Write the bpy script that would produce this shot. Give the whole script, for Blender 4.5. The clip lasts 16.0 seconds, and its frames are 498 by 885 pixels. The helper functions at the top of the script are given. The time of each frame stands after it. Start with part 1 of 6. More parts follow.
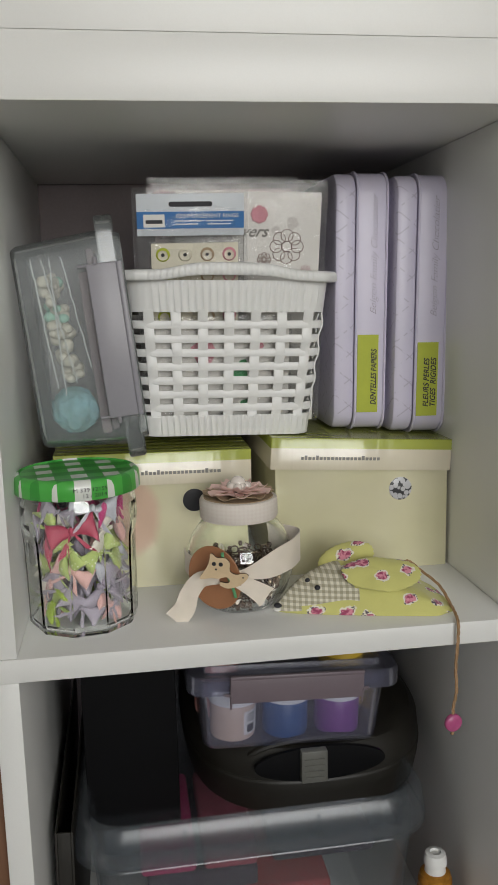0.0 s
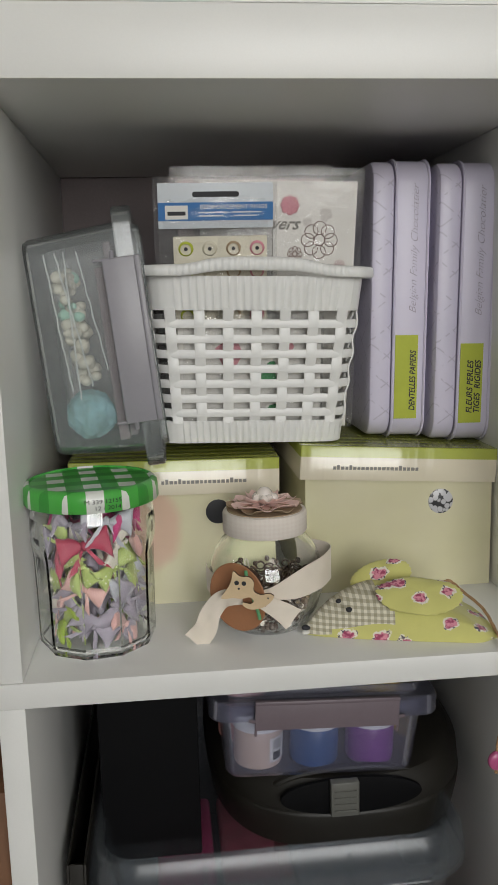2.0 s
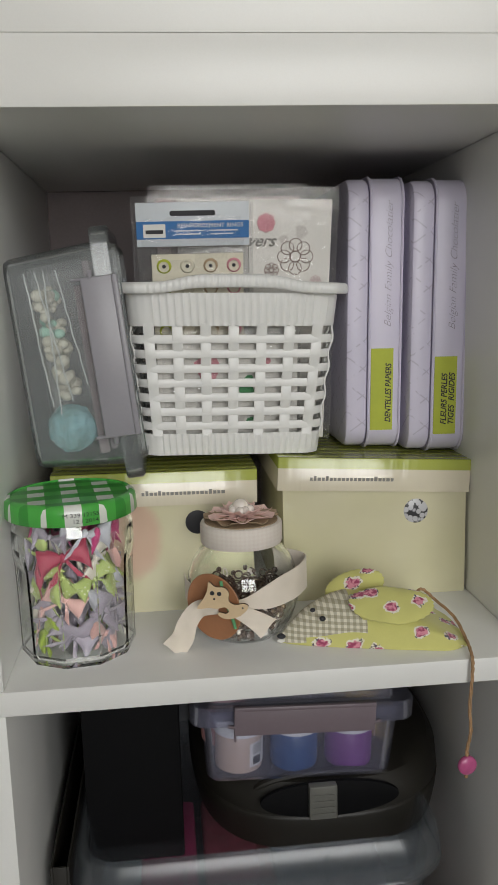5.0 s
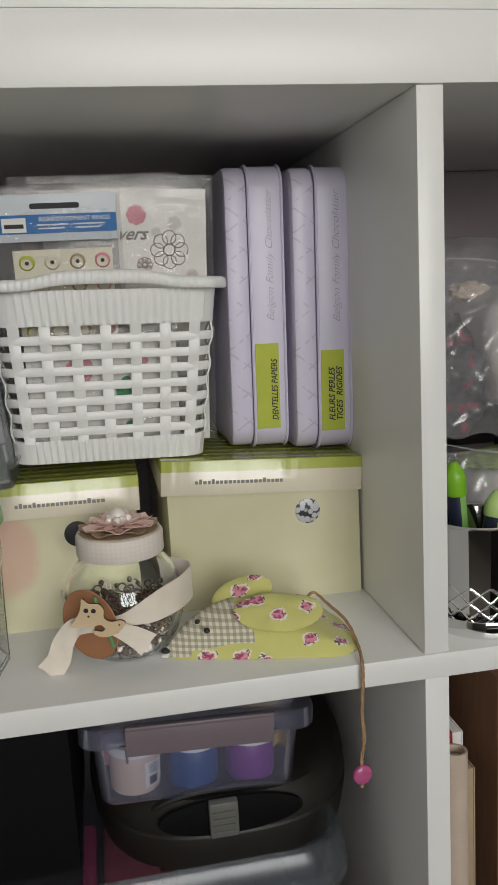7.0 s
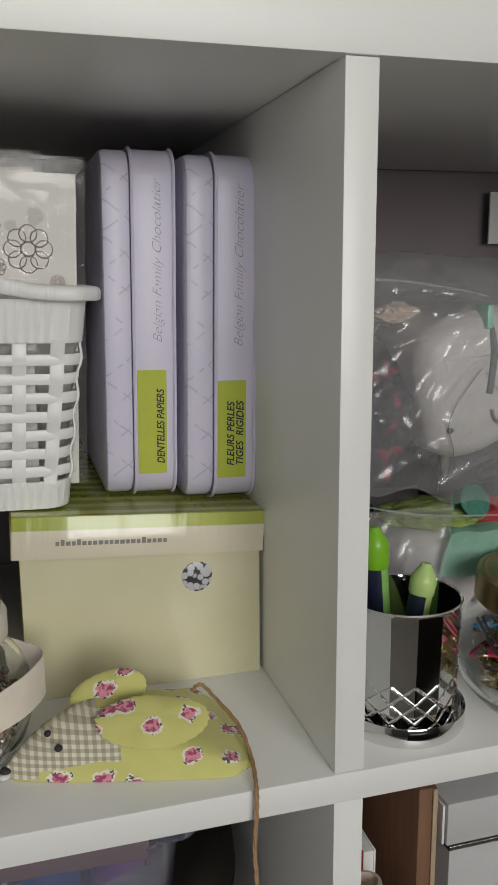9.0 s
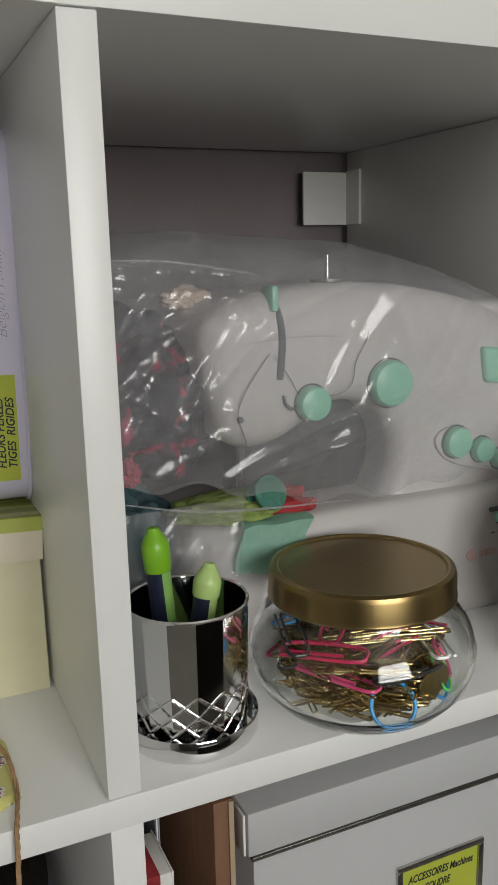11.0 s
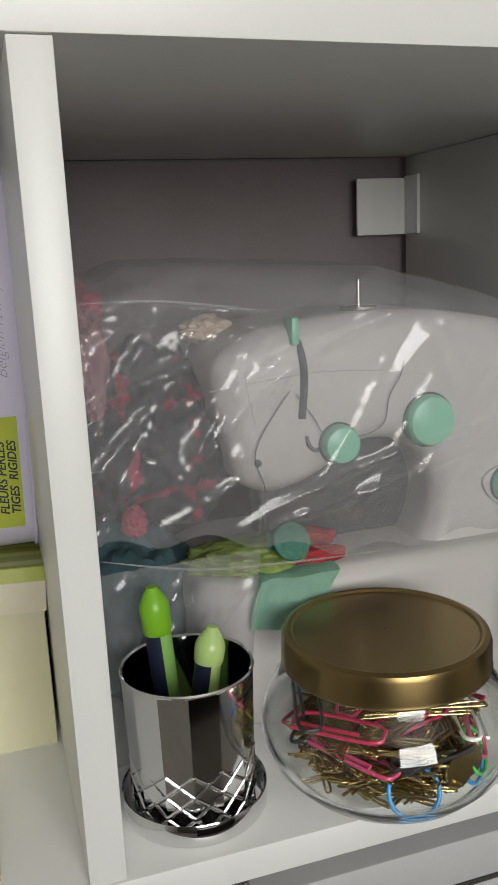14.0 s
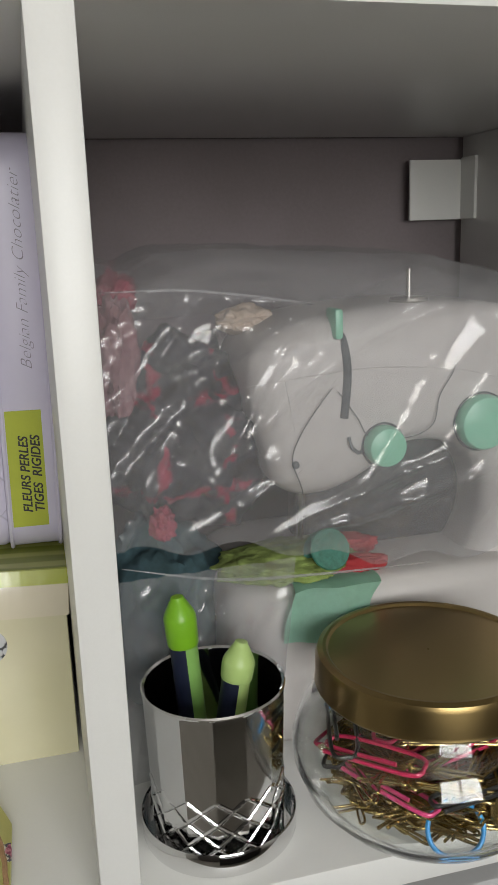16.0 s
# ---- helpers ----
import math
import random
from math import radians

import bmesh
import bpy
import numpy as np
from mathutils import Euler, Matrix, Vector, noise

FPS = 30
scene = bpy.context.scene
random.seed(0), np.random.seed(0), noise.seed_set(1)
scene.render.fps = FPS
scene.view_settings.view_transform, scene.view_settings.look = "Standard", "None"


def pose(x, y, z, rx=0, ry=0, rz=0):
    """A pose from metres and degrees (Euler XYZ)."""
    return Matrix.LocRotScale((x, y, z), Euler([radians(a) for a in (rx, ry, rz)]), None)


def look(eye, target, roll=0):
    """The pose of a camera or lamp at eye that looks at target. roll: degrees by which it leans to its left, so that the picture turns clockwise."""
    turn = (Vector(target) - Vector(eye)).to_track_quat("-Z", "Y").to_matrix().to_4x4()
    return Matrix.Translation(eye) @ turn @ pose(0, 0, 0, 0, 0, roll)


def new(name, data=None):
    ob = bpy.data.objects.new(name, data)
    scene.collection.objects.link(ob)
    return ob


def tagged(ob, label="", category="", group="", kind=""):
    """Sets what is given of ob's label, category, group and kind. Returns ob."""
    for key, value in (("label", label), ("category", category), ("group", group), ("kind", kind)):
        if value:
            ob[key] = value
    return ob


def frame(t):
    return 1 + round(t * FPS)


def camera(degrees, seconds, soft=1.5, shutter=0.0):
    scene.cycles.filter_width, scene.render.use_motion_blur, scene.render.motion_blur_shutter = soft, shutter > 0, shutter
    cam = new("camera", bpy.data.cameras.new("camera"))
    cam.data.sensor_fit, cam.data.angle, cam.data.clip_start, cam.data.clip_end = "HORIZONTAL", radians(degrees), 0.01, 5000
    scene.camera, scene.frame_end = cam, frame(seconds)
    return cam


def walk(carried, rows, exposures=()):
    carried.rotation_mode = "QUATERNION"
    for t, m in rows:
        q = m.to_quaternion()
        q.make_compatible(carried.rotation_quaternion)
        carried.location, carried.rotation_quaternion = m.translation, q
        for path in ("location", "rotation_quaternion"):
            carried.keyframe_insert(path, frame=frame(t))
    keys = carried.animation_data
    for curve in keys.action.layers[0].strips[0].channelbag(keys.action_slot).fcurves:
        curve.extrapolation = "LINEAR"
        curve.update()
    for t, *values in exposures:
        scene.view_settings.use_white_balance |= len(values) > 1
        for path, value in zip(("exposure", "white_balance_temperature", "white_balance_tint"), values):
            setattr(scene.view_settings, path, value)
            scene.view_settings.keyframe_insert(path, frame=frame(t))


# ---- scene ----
cam = camera(33.2, 16.0)
PATH = [
    (0, (-0.266, -0.515, 0.227), (0.019, 1.432, -0.129), -1.4),
    (0.5, (-0.258, -0.493, 0.222), (-0.01, 1.459, -0.136), -1.3),
    (1, (-0.256, -0.464, 0.218), (-0.026, 1.489, -0.147), -1.0),
    (1.5, (-0.258, -0.465, 0.22), (-0.047, 1.49, -0.143), -0.8),
    (2, (-0.253, -0.472, 0.224), (-0.056, 1.487, -0.128), -1.4),
    (2.5, (-0.235, -0.476, 0.224), (-0.052, 1.486, -0.12), -1.9),
    (3, (-0.235, -0.494, 0.233), (-0.041, 1.466, -0.114), -2.1),
    (5.5, (-0.237, -0.485, 0.237), (-0.042, 1.474, -0.117), -1.5),
    (6, (-0.236, -0.488, 0.239), (-0.032, 1.472, -0.107), -1.5),
    (6.5, (-0.215, -0.487, 0.235), (0.048, 1.465, -0.111), -2.5),
    (7, (-0.194, -0.462, 0.232), (0.148, 1.474, -0.134), -3.1),
    (7.5, (-0.192, -0.419, 0.246), (0.222, 1.499, -0.143), -2.9),
    (8, (-0.199, -0.389, 0.248), (0.356, 1.491, -0.148), -2.1),
    (8.5, (-0.192, -0.372, 0.249), (0.363, 1.512, -0.129), -1.6),
    (9, (-0.154, -0.349, 0.248), (0.397, 1.531, -0.155), -0.4),
    (9.5, (-0.126, -0.343, 0.245), (0.425, 1.536, -0.16), -0.6),
    (10, (-0.105, -0.339, 0.243), (0.564, 1.499, -0.176), -0.9),
    (10.2, (-0.101, -0.338, 0.243), (0.646, 1.47, -0.175), -0.3),
    (12.5, (-0.053, -0.337, 0.242), (0.773, 1.431, -0.194), -1.8),
    (13, (-0.041, -0.323, 0.243), (0.733, 1.47, -0.191), -2.7),
    (13.5, (-0.028, -0.319, 0.253), (0.627, 1.522, -0.176), -3.1),
    (14, (-0.027, -0.313, 0.261), (0.558, 1.548, -0.181), -2.6),
    (14.5, (-0.032, -0.303, 0.275), (0.522, 1.566, -0.172), -1.9),
    (15, (-0.031, -0.305, 0.272), (0.5, 1.569, -0.179), -1.8),
    (15.5, (-0.021, -0.302, 0.27), (0.483, 1.577, -0.196), -1.8),
    (16, (-0.014, -0.285, 0.262), (0.464, 1.598, -0.213), -2.0),
]
walk(cam, [(t, look(eye, target, roll)) for t, eye, target, roll in PATH], [(0.0, 0.02), (8.0, 0.0), (9.5, -0.02), (12.5, 0.26), (13.5, 0.28), (16.0, 0.28)])

# ---- light: a window behind the camera, a bright room, a dim sky ----
world = bpy.data.worlds.new("sky")
scene.world = world
world.use_nodes = True
sky = world.node_tree.nodes.new("ShaderNodeTexSky")
sky.sky_type, sky.sun_disc = "NISHITA", False
sky.sun_elevation, sky.sun_rotation = radians(35), radians(150)
world.node_tree.nodes["Background"].inputs[1].default_value = 0.1
world.node_tree.links.new(sky.outputs[0], world.node_tree.nodes["Background"].inputs[0])

WINDOW_WATTS = 47.0
lamp = new("window_daylight", bpy.data.lights.new("window_daylight", "AREA"))
lamp.data.shape, lamp.data.size, lamp.data.size_y = "RECTANGLE", 1.5, 1.3
lamp.data.energy, lamp.data.color = WINDOW_WATTS, (0.995, 0.985, 0.955)
lamp.matrix_world = pose(0.15, -2.74, 0.72, 90, 0, 0)


# ---- node helpers ----
class Nodes:
    """A short way of writing a material's nodes."""

    def __init__(self, name):
        self.mat = bpy.data.materials.new(name)
        self.mat.use_nodes = True
        self.t = self.mat.node_tree
        self.bsdf = self.t.nodes["Principled BSDF"]
        self.out = self.t.nodes["Material Output"]
        self.co = self.t.nodes.new("ShaderNodeTexCoord").outputs["Object"]

    def put(self, socket, v):
        if hasattr(v, "links") or isinstance(v, bpy.types.NodeSocket):
            self.t.links.new(v, socket)
        elif isinstance(v, (tuple, list)) and len(v) == 3 and socket.type == "RGBA":
            socket.default_value = (*v, 1)
        else:
            socket.default_value = v

    def m(self, op, a, b=0.0, c=0.0):
        n = self.t.nodes.new("ShaderNodeMath")
        n.operation = op
        for s, v in zip(n.inputs, (a, b, c)):
            self.put(s, v)
        return n.outputs[0]

    def axis(self, i):
        n = self.t.nodes.new("ShaderNodeSeparateXYZ")
        self.put(n.inputs[0], self.co)
        return n.outputs[i]

    def noise(self, scale, detail=4, stretch=None, distort=0.0):
        n = self.t.nodes.new("ShaderNodeTexNoise")
        n.inputs["Scale"].default_value, n.inputs["Detail"].default_value = scale, detail
        n.inputs["Distortion"].default_value = distort
        v = self.co
        if stretch:
            mp = self.t.nodes.new("ShaderNodeMapping")
            mp.inputs["Scale"].default_value = stretch
            self.put(mp.inputs[0], v)
            v = mp.outputs[0]
        self.put(n.inputs["Vector"], v)
        return n.outputs["Fac"]

    def cells(self, scale, randomness=1.0):
        n = self.t.nodes.new("ShaderNodeTexVoronoi")
        n.inputs["Scale"].default_value, n.inputs["Randomness"].default_value = scale, randomness
        self.put(n.inputs["Vector"], self.co)
        return n.outputs["Distance"], n.outputs["Color"]

    def mix(self, fac, a, b):
        n = self.t.nodes.new("ShaderNodeMix")
        n.data_type = "RGBA"
        self.put(n.inputs[0], fac)
        self.put(n.inputs[6], a)
        self.put(n.inputs[7], b)
        return n.outputs[2]

    def step(self, v, edge, soft=0.0):
        """0 below the edge, 1 above it."""
        n = self.t.nodes.new("ShaderNodeMapRange")
        n.interpolation_type = "SMOOTHSTEP"
        self.put(n.inputs[0], v)
        n.inputs[1].default_value, n.inputs[2].default_value = edge - soft - 1e-5, edge + soft + 1e-5
        return n.outputs[0]

    def bump(self, height, distance):
        n = self.t.nodes.new("ShaderNodeBump")
        n.inputs["Distance"].default_value, n.inputs["Strength"].default_value = distance, 1.0
        self.put(n.inputs["Height"], height)
        self.put(self.bsdf.inputs["Normal"], n.outputs[0])

    def shade(self, col, rough=0.5, metal=0.0, var=0.08, scale=25.0, grain=400.0, bump=0.0, coat=0.0, sheen=0.0, stretch=None, wear=0.08):
        """Colour with wear at two scales, uneven gloss and fine relief."""
        big, fine = self.noise(scale, 5, stretch), self.noise(grain, 3, stretch)
        both = self.m("ADD", self.m("MULTIPLY", big, 0.7), self.m("MULTIPLY", fine, 0.3))
        dark = self.mix(self.m("MULTIPLY", self.step(both, 0.5, 0.22), 1.0), (1 - var, 1 - var, 1 - var * 1.15), (1.0, 1.0, 1.0))
        n = self.t.nodes.new("ShaderNodeMix")
        n.data_type, n.blend_type = "RGBA", "MULTIPLY"
        n.inputs[0].default_value = 1.0
        self.put(n.inputs[6], col)
        self.put(n.inputs[7], dark)
        self.put(self.bsdf.inputs["Base Color"], n.outputs[2])
        self.put(self.bsdf.inputs["Roughness"], self.m("ADD", rough - wear / 2, self.m("MULTIPLY", both, wear)))
        self.bsdf.inputs["Metallic"].default_value = metal
        self.bsdf.inputs["Coat Weight"].default_value = coat
        self.bsdf.inputs["Coat Roughness"].default_value = 0.08
        self.bsdf.inputs["Sheen Weight"].default_value = sheen
        if bump:
            self.bump(both, bump)
        return self.mat


def surface(name, col, **k):
    return Nodes(name).shade(col, **k)


def film(name, tint, gloss_rough, milk, milk_col, relief=0.0, relief_scale=60.0, ior=1.45, most=1.0):
    """Thin clear or milky plastic: mostly see-through, shiny by Fresnel, a little milk."""
    n = Nodes(name)
    t = n.t
    clear, gl, di, tr = (t.nodes.new(k) for k in ("ShaderNodeBsdfTransparent", "ShaderNodeBsdfGlossy", "ShaderNodeBsdfDiffuse", "ShaderNodeBsdfTranslucent"))
    clear.inputs[0].default_value = (*tint, 1)
    gl.inputs["Roughness"].default_value = gloss_rough
    di.inputs[0].default_value = tr.inputs[0].default_value = (*milk_col, 1)
    fr = t.nodes.new("ShaderNodeFresnel")
    fr.inputs[0].default_value = ior
    if relief:
        b = t.nodes.new("ShaderNodeBump")
        b.inputs["Distance"].default_value = relief
        n.put(b.inputs["Height"], n.noise(relief_scale, 3, distort=1.5))
        for node in (gl, fr):
            t.links.new(b.outputs[0], node.inputs["Normal"])
    m1, m2, m3 = (t.nodes.new("ShaderNodeMixShader") for _ in range(3))
    m1.inputs[0].default_value = 0.5
    t.links.new(di.outputs[0], m1.inputs[1])
    t.links.new(tr.outputs[0], m1.inputs[2])
    m2.inputs[0].default_value = milk
    n.put(m2.inputs[0], n.m("MULTIPLY", n.m("ADD", 0.6, n.m("MULTIPLY", n.noise(30, 4), 0.8)), milk))
    t.links.new(clear.outputs[0], m2.inputs[1])
    t.links.new(m1.outputs[0], m2.inputs[2])
    n.put(m3.inputs[0], n.m("MINIMUM", fr.outputs[0], most))
    t.links.new(m2.outputs[0], m3.inputs[1])
    t.links.new(gl.outputs[0], m3.inputs[2])
    t.links.new(m3.outputs[0], n.out.inputs[0])
    return n.mat


def glass(name, col=(0.97, 0.99, 0.98), rough=0.0):
    n = Nodes(name)
    b = n.bsdf
    b.inputs["Base Color"].default_value = (*col, 1)
    b.inputs["Transmission Weight"].default_value = 1.0
    b.inputs["Roughness"].default_value = rough
    b.inputs["IOR"].default_value = 1.48
    h = n.noise(18, 2)
    n.bump(h, 0.0006)
    return n.mat


def lines(n, v, pitch, width):
    """1 on thin lines a pitch apart, 0 between them."""
    return n.m("SUBTRACT", 1.0, n.step(n.m("ABSOLUTE", n.m("SUBTRACT", n.m("FRACT", n.m("DIVIDE", v, pitch)), 0.5)), width / pitch / 2, 0.05))


def squares(n, v, pitch):
    """Alternating bands, 0 and 1."""
    return n.step(n.m("FRACT", n.m("DIVIDE", n.m("ADD", v, 1.0), pitch)), 0.5, 0.03)


# ---- materials ----
white_foil = surface("white_foil", (0.80, 0.80, 0.775), rough=0.34, var=0.035, scale=9, bump=0.00004, grain=900)
wall_paint = surface("mauve_wall_paint", (0.24, 0.205, 0.215), rough=0.85, var=0.16, scale=12, bump=0.0004, grain=350)
room_paint = surface("room_paint", (0.72, 0.70, 0.66), rough=0.9, var=0.05, scale=3, bump=0.0003)
room_floor = surface("room_floor_wood", (0.29, 0.27, 0.24), rough=0.45, var=0.3, scale=4, stretch=(1, 12, 1))
white_plastic = surface("white_plastic", (0.82, 0.82, 0.80), rough=0.36, var=0.03, scale=30, bump=0.00005)
paper_white = surface("white_paper", (0.78, 0.77, 0.73), rough=0.7, var=0.05, scale=60, bump=0.00005)
dark_wall = surface("shaded_wall_paint", (0.16, 0.155, 0.15), rough=0.9, var=0.08, scale=3, bump=0.0003)
side_paint = surface("side_wall_paint", (0.50, 0.49, 0.46), rough=0.9, var=0.05, scale=3, bump=0.0003)
ink = surface("black_ink", (0.025, 0.025, 0.03), rough=0.6, var=0.1)
grey_ink = surface("grey_ink", (0.24, 0.23, 0.21), rough=0.6, var=0.1)
script_ink = surface("script_ink", (0.27, 0.24, 0.30), rough=0.45, var=0.1)
lime_paper = surface("lime_paper", (0.45, 0.50, 0.05), rough=0.65, var=0.07, scale=80)
black_plastic = surface("black_plastic", (0.0035, 0.0035, 0.0042), rough=0.75, var=0.2, scale=40, bump=0.0001, grain=1500)
black_plastic.node_tree.nodes["Principled BSDF"].inputs["Specular IOR Level"].default_value = 0.15
brown_black = surface("brown_black_plastic", (0.014, 0.012, 0.0085), rough=0.5, var=0.2, scale=30, bump=0.0001, grain=1200)
grey_plastic = surface("grey_plastic", (0.30, 0.29, 0.32), rough=0.38, var=0.06, scale=40)
latch_grey = surface("latch_grey_plastic", (0.13, 0.13, 0.115), rough=0.45, var=0.1)
chrome = surface("chrome", (0.80, 0.80, 0.80), rough=0.07, metal=1.0, var=0.03, wear=0.06)
steel = surface("steel", (0.55, 0.53, 0.50), rough=0.25, metal=1.0, var=0.1)
gold_lid_metal = surface("gold_lacquer", (0.33, 0.235, 0.10), rough=0.30, metal=1.0, var=0.05, scale=15, wear=0.05)
gold_wire = surface("gold_wire", (0.52, 0.40, 0.18), rough=0.25, metal=1.0, var=0.1)
cream_cloth = surface("cream_ribbon", (0.80, 0.72, 0.62), rough=0.85, var=0.10, scale=60, grain=1800, bump=0.0002, sheen=0.2)
brown_leather = surface("brown_card", (0.38, 0.17, 0.08), rough=0.55, var=0.12, scale=40, bump=0.0001)
cut_wood = surface("cut_plywood", (0.70, 0.53, 0.33), rough=0.6, var=0.12, scale=30, stretch=(1, 8, 1))
burnt_edge = surface("burnt_wood_edge", (0.12, 0.06, 0.03), rough=0.7, var=0.2)
green_cord = surface("green_cord", (0.12, 0.36, 0.16), rough=0.6, var=0.1)
rose_paper = surface("rose_paper", (0.84, 0.60, 0.55), rough=0.8, var=0.12, scale=90, bump=0.0002)
pearl = surface("pearl", (0.82, 0.74, 0.68), rough=0.2, var=0.04, coat=0.6)
cord = surface("jute_cord", (0.46, 0.28, 0.15), rough=0.85, var=0.35, scale=300, bump=0.0006)
pink_bead = surface("pink_bead", (0.50, 0.10, 0.25), rough=0.3, var=0.15, scale=200)
mint = surface("mint_plastic", (0.24, 0.56, 0.40), rough=0.32, var=0.05, scale=30)
mint_cloth = surface("mint_cloth", (0.45, 0.74, 0.60), rough=0.85, var=0.12, scale=60, bump=0.0004)
machine_white = surface("machine_plastic", (0.50, 0.475, 0.46), rough=0.42, var=0.04, scale=20)
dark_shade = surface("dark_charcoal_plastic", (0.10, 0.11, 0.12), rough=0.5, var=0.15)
teal_cloth = surface("dark_teal_cloth", (0.05, 0.10, 0.12), rough=0.9, var=0.4, scale=60, bump=0.001)
pink_cloth = surface("pink_cloth", (0.38, 0.07, 0.11), rough=0.9, var=0.3, scale=70, bump=0.0008)
red_cloth = surface("red_cloth", (0.36, 0.03, 0.035), rough=0.85, var=0.2, scale=70, bump=0.0005)
lime_net = surface("lime_net", (0.27, 0.36, 0.10), rough=0.8, var=0.5, scale=160, bump=0.0015)
pen_green = surface("pen_green", (0.20, 0.46, 0.02), rough=0.35, var=0.06)
pen_light = surface("pen_light_green", (0.46, 0.63, 0.22), rough=0.35, var=0.06)
pen_navy = surface("pen_navy", (0.015, 0.02, 0.045), rough=0.35, var=0.1)
red_plastic = surface("red_plastic", (0.40, 0.02, 0.04), rough=0.35, var=0.1)
yellow_plastic = surface("yellow_plastic", (0.60, 0.40, 0.04), rough=0.4, var=0.1)
brown_board = surface("brown_board", (0.21, 0.10, 0.05), rough=0.6, var=0.25, scale=30, stretch=(6, 6, 1))
kraft = surface("kraft_card", (0.42, 0.31, 0.20), rough=0.75, var=0.12, scale=40)
tan_roll = surface("tan_paper_roll", (0.52, 0.42, 0.34), rough=0.75, var=0.1, scale=50)
box_white = surface("white_cardboard", (0.50, 0.50, 0.50), rough=0.6, var=0.05, scale=20, bump=0.00008)
lamp_cream = surface("lamp_cream_enamel", (0.74, 0.70, 0.64), rough=0.3, var=0.04)
paint_blue = surface("blue_paint_pot", (0.008, 0.075, 0.24), rough=0.4, var=0.1)
paint_purple = surface("purple_paint_pot", (0.20, 0.03, 0.26), rough=0.4, var=0.1)
paint_cream = surface("cream_paint_pot", (0.64, 0.49, 0.39), rough=0.4, var=0.06)
paint_pink = surface("pink_paint_pot", (0.70, 0.33, 0.30), rough=0.4, var=0.06)
copper_thread = surface("copper_thread", (0.55, 0.24, 0.03), rough=0.35, metal=0.4, var=0.3, scale=300, bump=0.0004)
magenta_cloth = surface("magenta_cloth", (0.42, 0.03, 0.13), rough=0.75, var=0.15)
sky_pom = surface("pale_blue_pompon", (0.36, 0.66, 0.74), rough=0.9, var=0.55, scale=70, bump=0.002)
bead_white = surface("ivory_bead", (0.75, 0.70, 0.58), rough=0.3, var=0.06)

clear_glass = glass("clear_glass")
bag_film = film("bag_film", (0.95, 0.95, 0.96), 0.12, 0.24, (0.82, 0.82, 0.84), relief=0.0004, relief_scale=45, ior=1.6, most=0.22)
sleeve_film = film("packet_film", (0.96, 0.96, 0.96), 0.06, 0.06, (0.8, 0.8, 0.8), relief=0.003, relief_scale=40)
tub_plastic = film("clear_tub_plastic", (0.86, 0.87, 0.93), 0.2, 0.12, (0.50, 0.50, 0.66))
case_plastic = film("clear_case_plastic", (0.93, 0.945, 0.95), 0.20, 0.15, (0.74, 0.78, 0.78))
big_tub_plastic = film("clear_box_plastic", (0.88, 0.90, 0.92), 0.26, 0.045, (0.66, 0.72, 0.77), most=0.15)


def shoe_lid():
    n = Nodes("shoe_box_lid_card")
    z, y = n.axis(2), n.axis(1)
    stripes = n.m("ADD", 0.5, n.m("MULTIPLY", n.m("SINE", n.m("MULTIPLY", y, 420.0)), 0.5))
    top = n.mix(n.step(n.m("MULTIPLY", stripes, n.noise(14, 2, (1, 6, 1))), 0.28, 0.1), (0.24, 0.27, 0.035), (0.43, 0.45, 0.12))
    side = n.mix(n.step(z, -0.0085, 0.0004), (0.70, 0.64, 0.50), (0.40, 0.44, 0.08))
    n.shade(n.mix(n.step(z, -0.0006), side, top), rough=0.24, var=0.05, scale=20, coat=0.55, grain=60)
    n.bump(n.m("ADD", n.noise(55, 3, (1.0, 0.2, 0.12)), n.m("MULTIPLY", n.noise(14, 2), 0.8)), 0.0011)
    return n.mat


def shoe_body(name, blush):
    n = Nodes(name)
    col = n.mix(n.step(n.noise(9, 2), 0.5, 0.2), (0.65, 0.62, 0.40), (0.68, 0.64, 0.46))
    if blush:
        x, z = n.axis(0), n.axis(2)
        far = n.m("ADD", n.m("POWER", n.m("DIVIDE", n.m("ADD", x, 0.022), 0.026), 2.0), n.m("POWER", n.m("DIVIDE", n.m("SUBTRACT", z, 0.058), 0.034), 2.0))
        spot = n.m("SUBTRACT", 1.0, n.step(n.m("ADD", far, n.m("MULTIPLY", n.noise(40, 3), 0.7)), 1.2, 0.35))
        col = n.mix(n.m("MULTIPLY", spot, 0.75), col, (0.66, 0.42, 0.33))
    n.shade(col, rough=0.22, var=0.05, scale=20, coat=0.45, grain=60)
    n.bump(n.noise(11, 3, (1.0, 1.0, 0.6)), 0.0014)
    return n.mat


def tin_skin(name, pattern):
    n = Nodes(name)
    base = (0.60, 0.57, 0.70)
    col = n.mix(n.step(n.noise(18, 3), 0.5, 0.2), base, (0.64, 0.60, 0.73))
    if pattern:
        x, z, y = n.axis(0), n.axis(2), n.axis(1)
        s = n.m("ADD", x, y)
        a = lines(n, n.m("ADD", n.m("MULTIPLY", s, 0.75), z), 0.021, 0.0006)
        b = lines(n, n.m("SUBTRACT", n.m("MULTIPLY", s, 0.75), z), 0.021, 0.0006)
        dash = n.step(n.noise(130, 1), 0.50, 0.03)
        col = n.mix(n.m("MULTIPLY", n.m("MULTIPLY", n.m("MAXIMUM", a, b), dash), 0.55), col, (0.22, 0.19, 0.25))
    n.shade(col, rough=0.38, var=0.04, scale=20)
    return n.mat


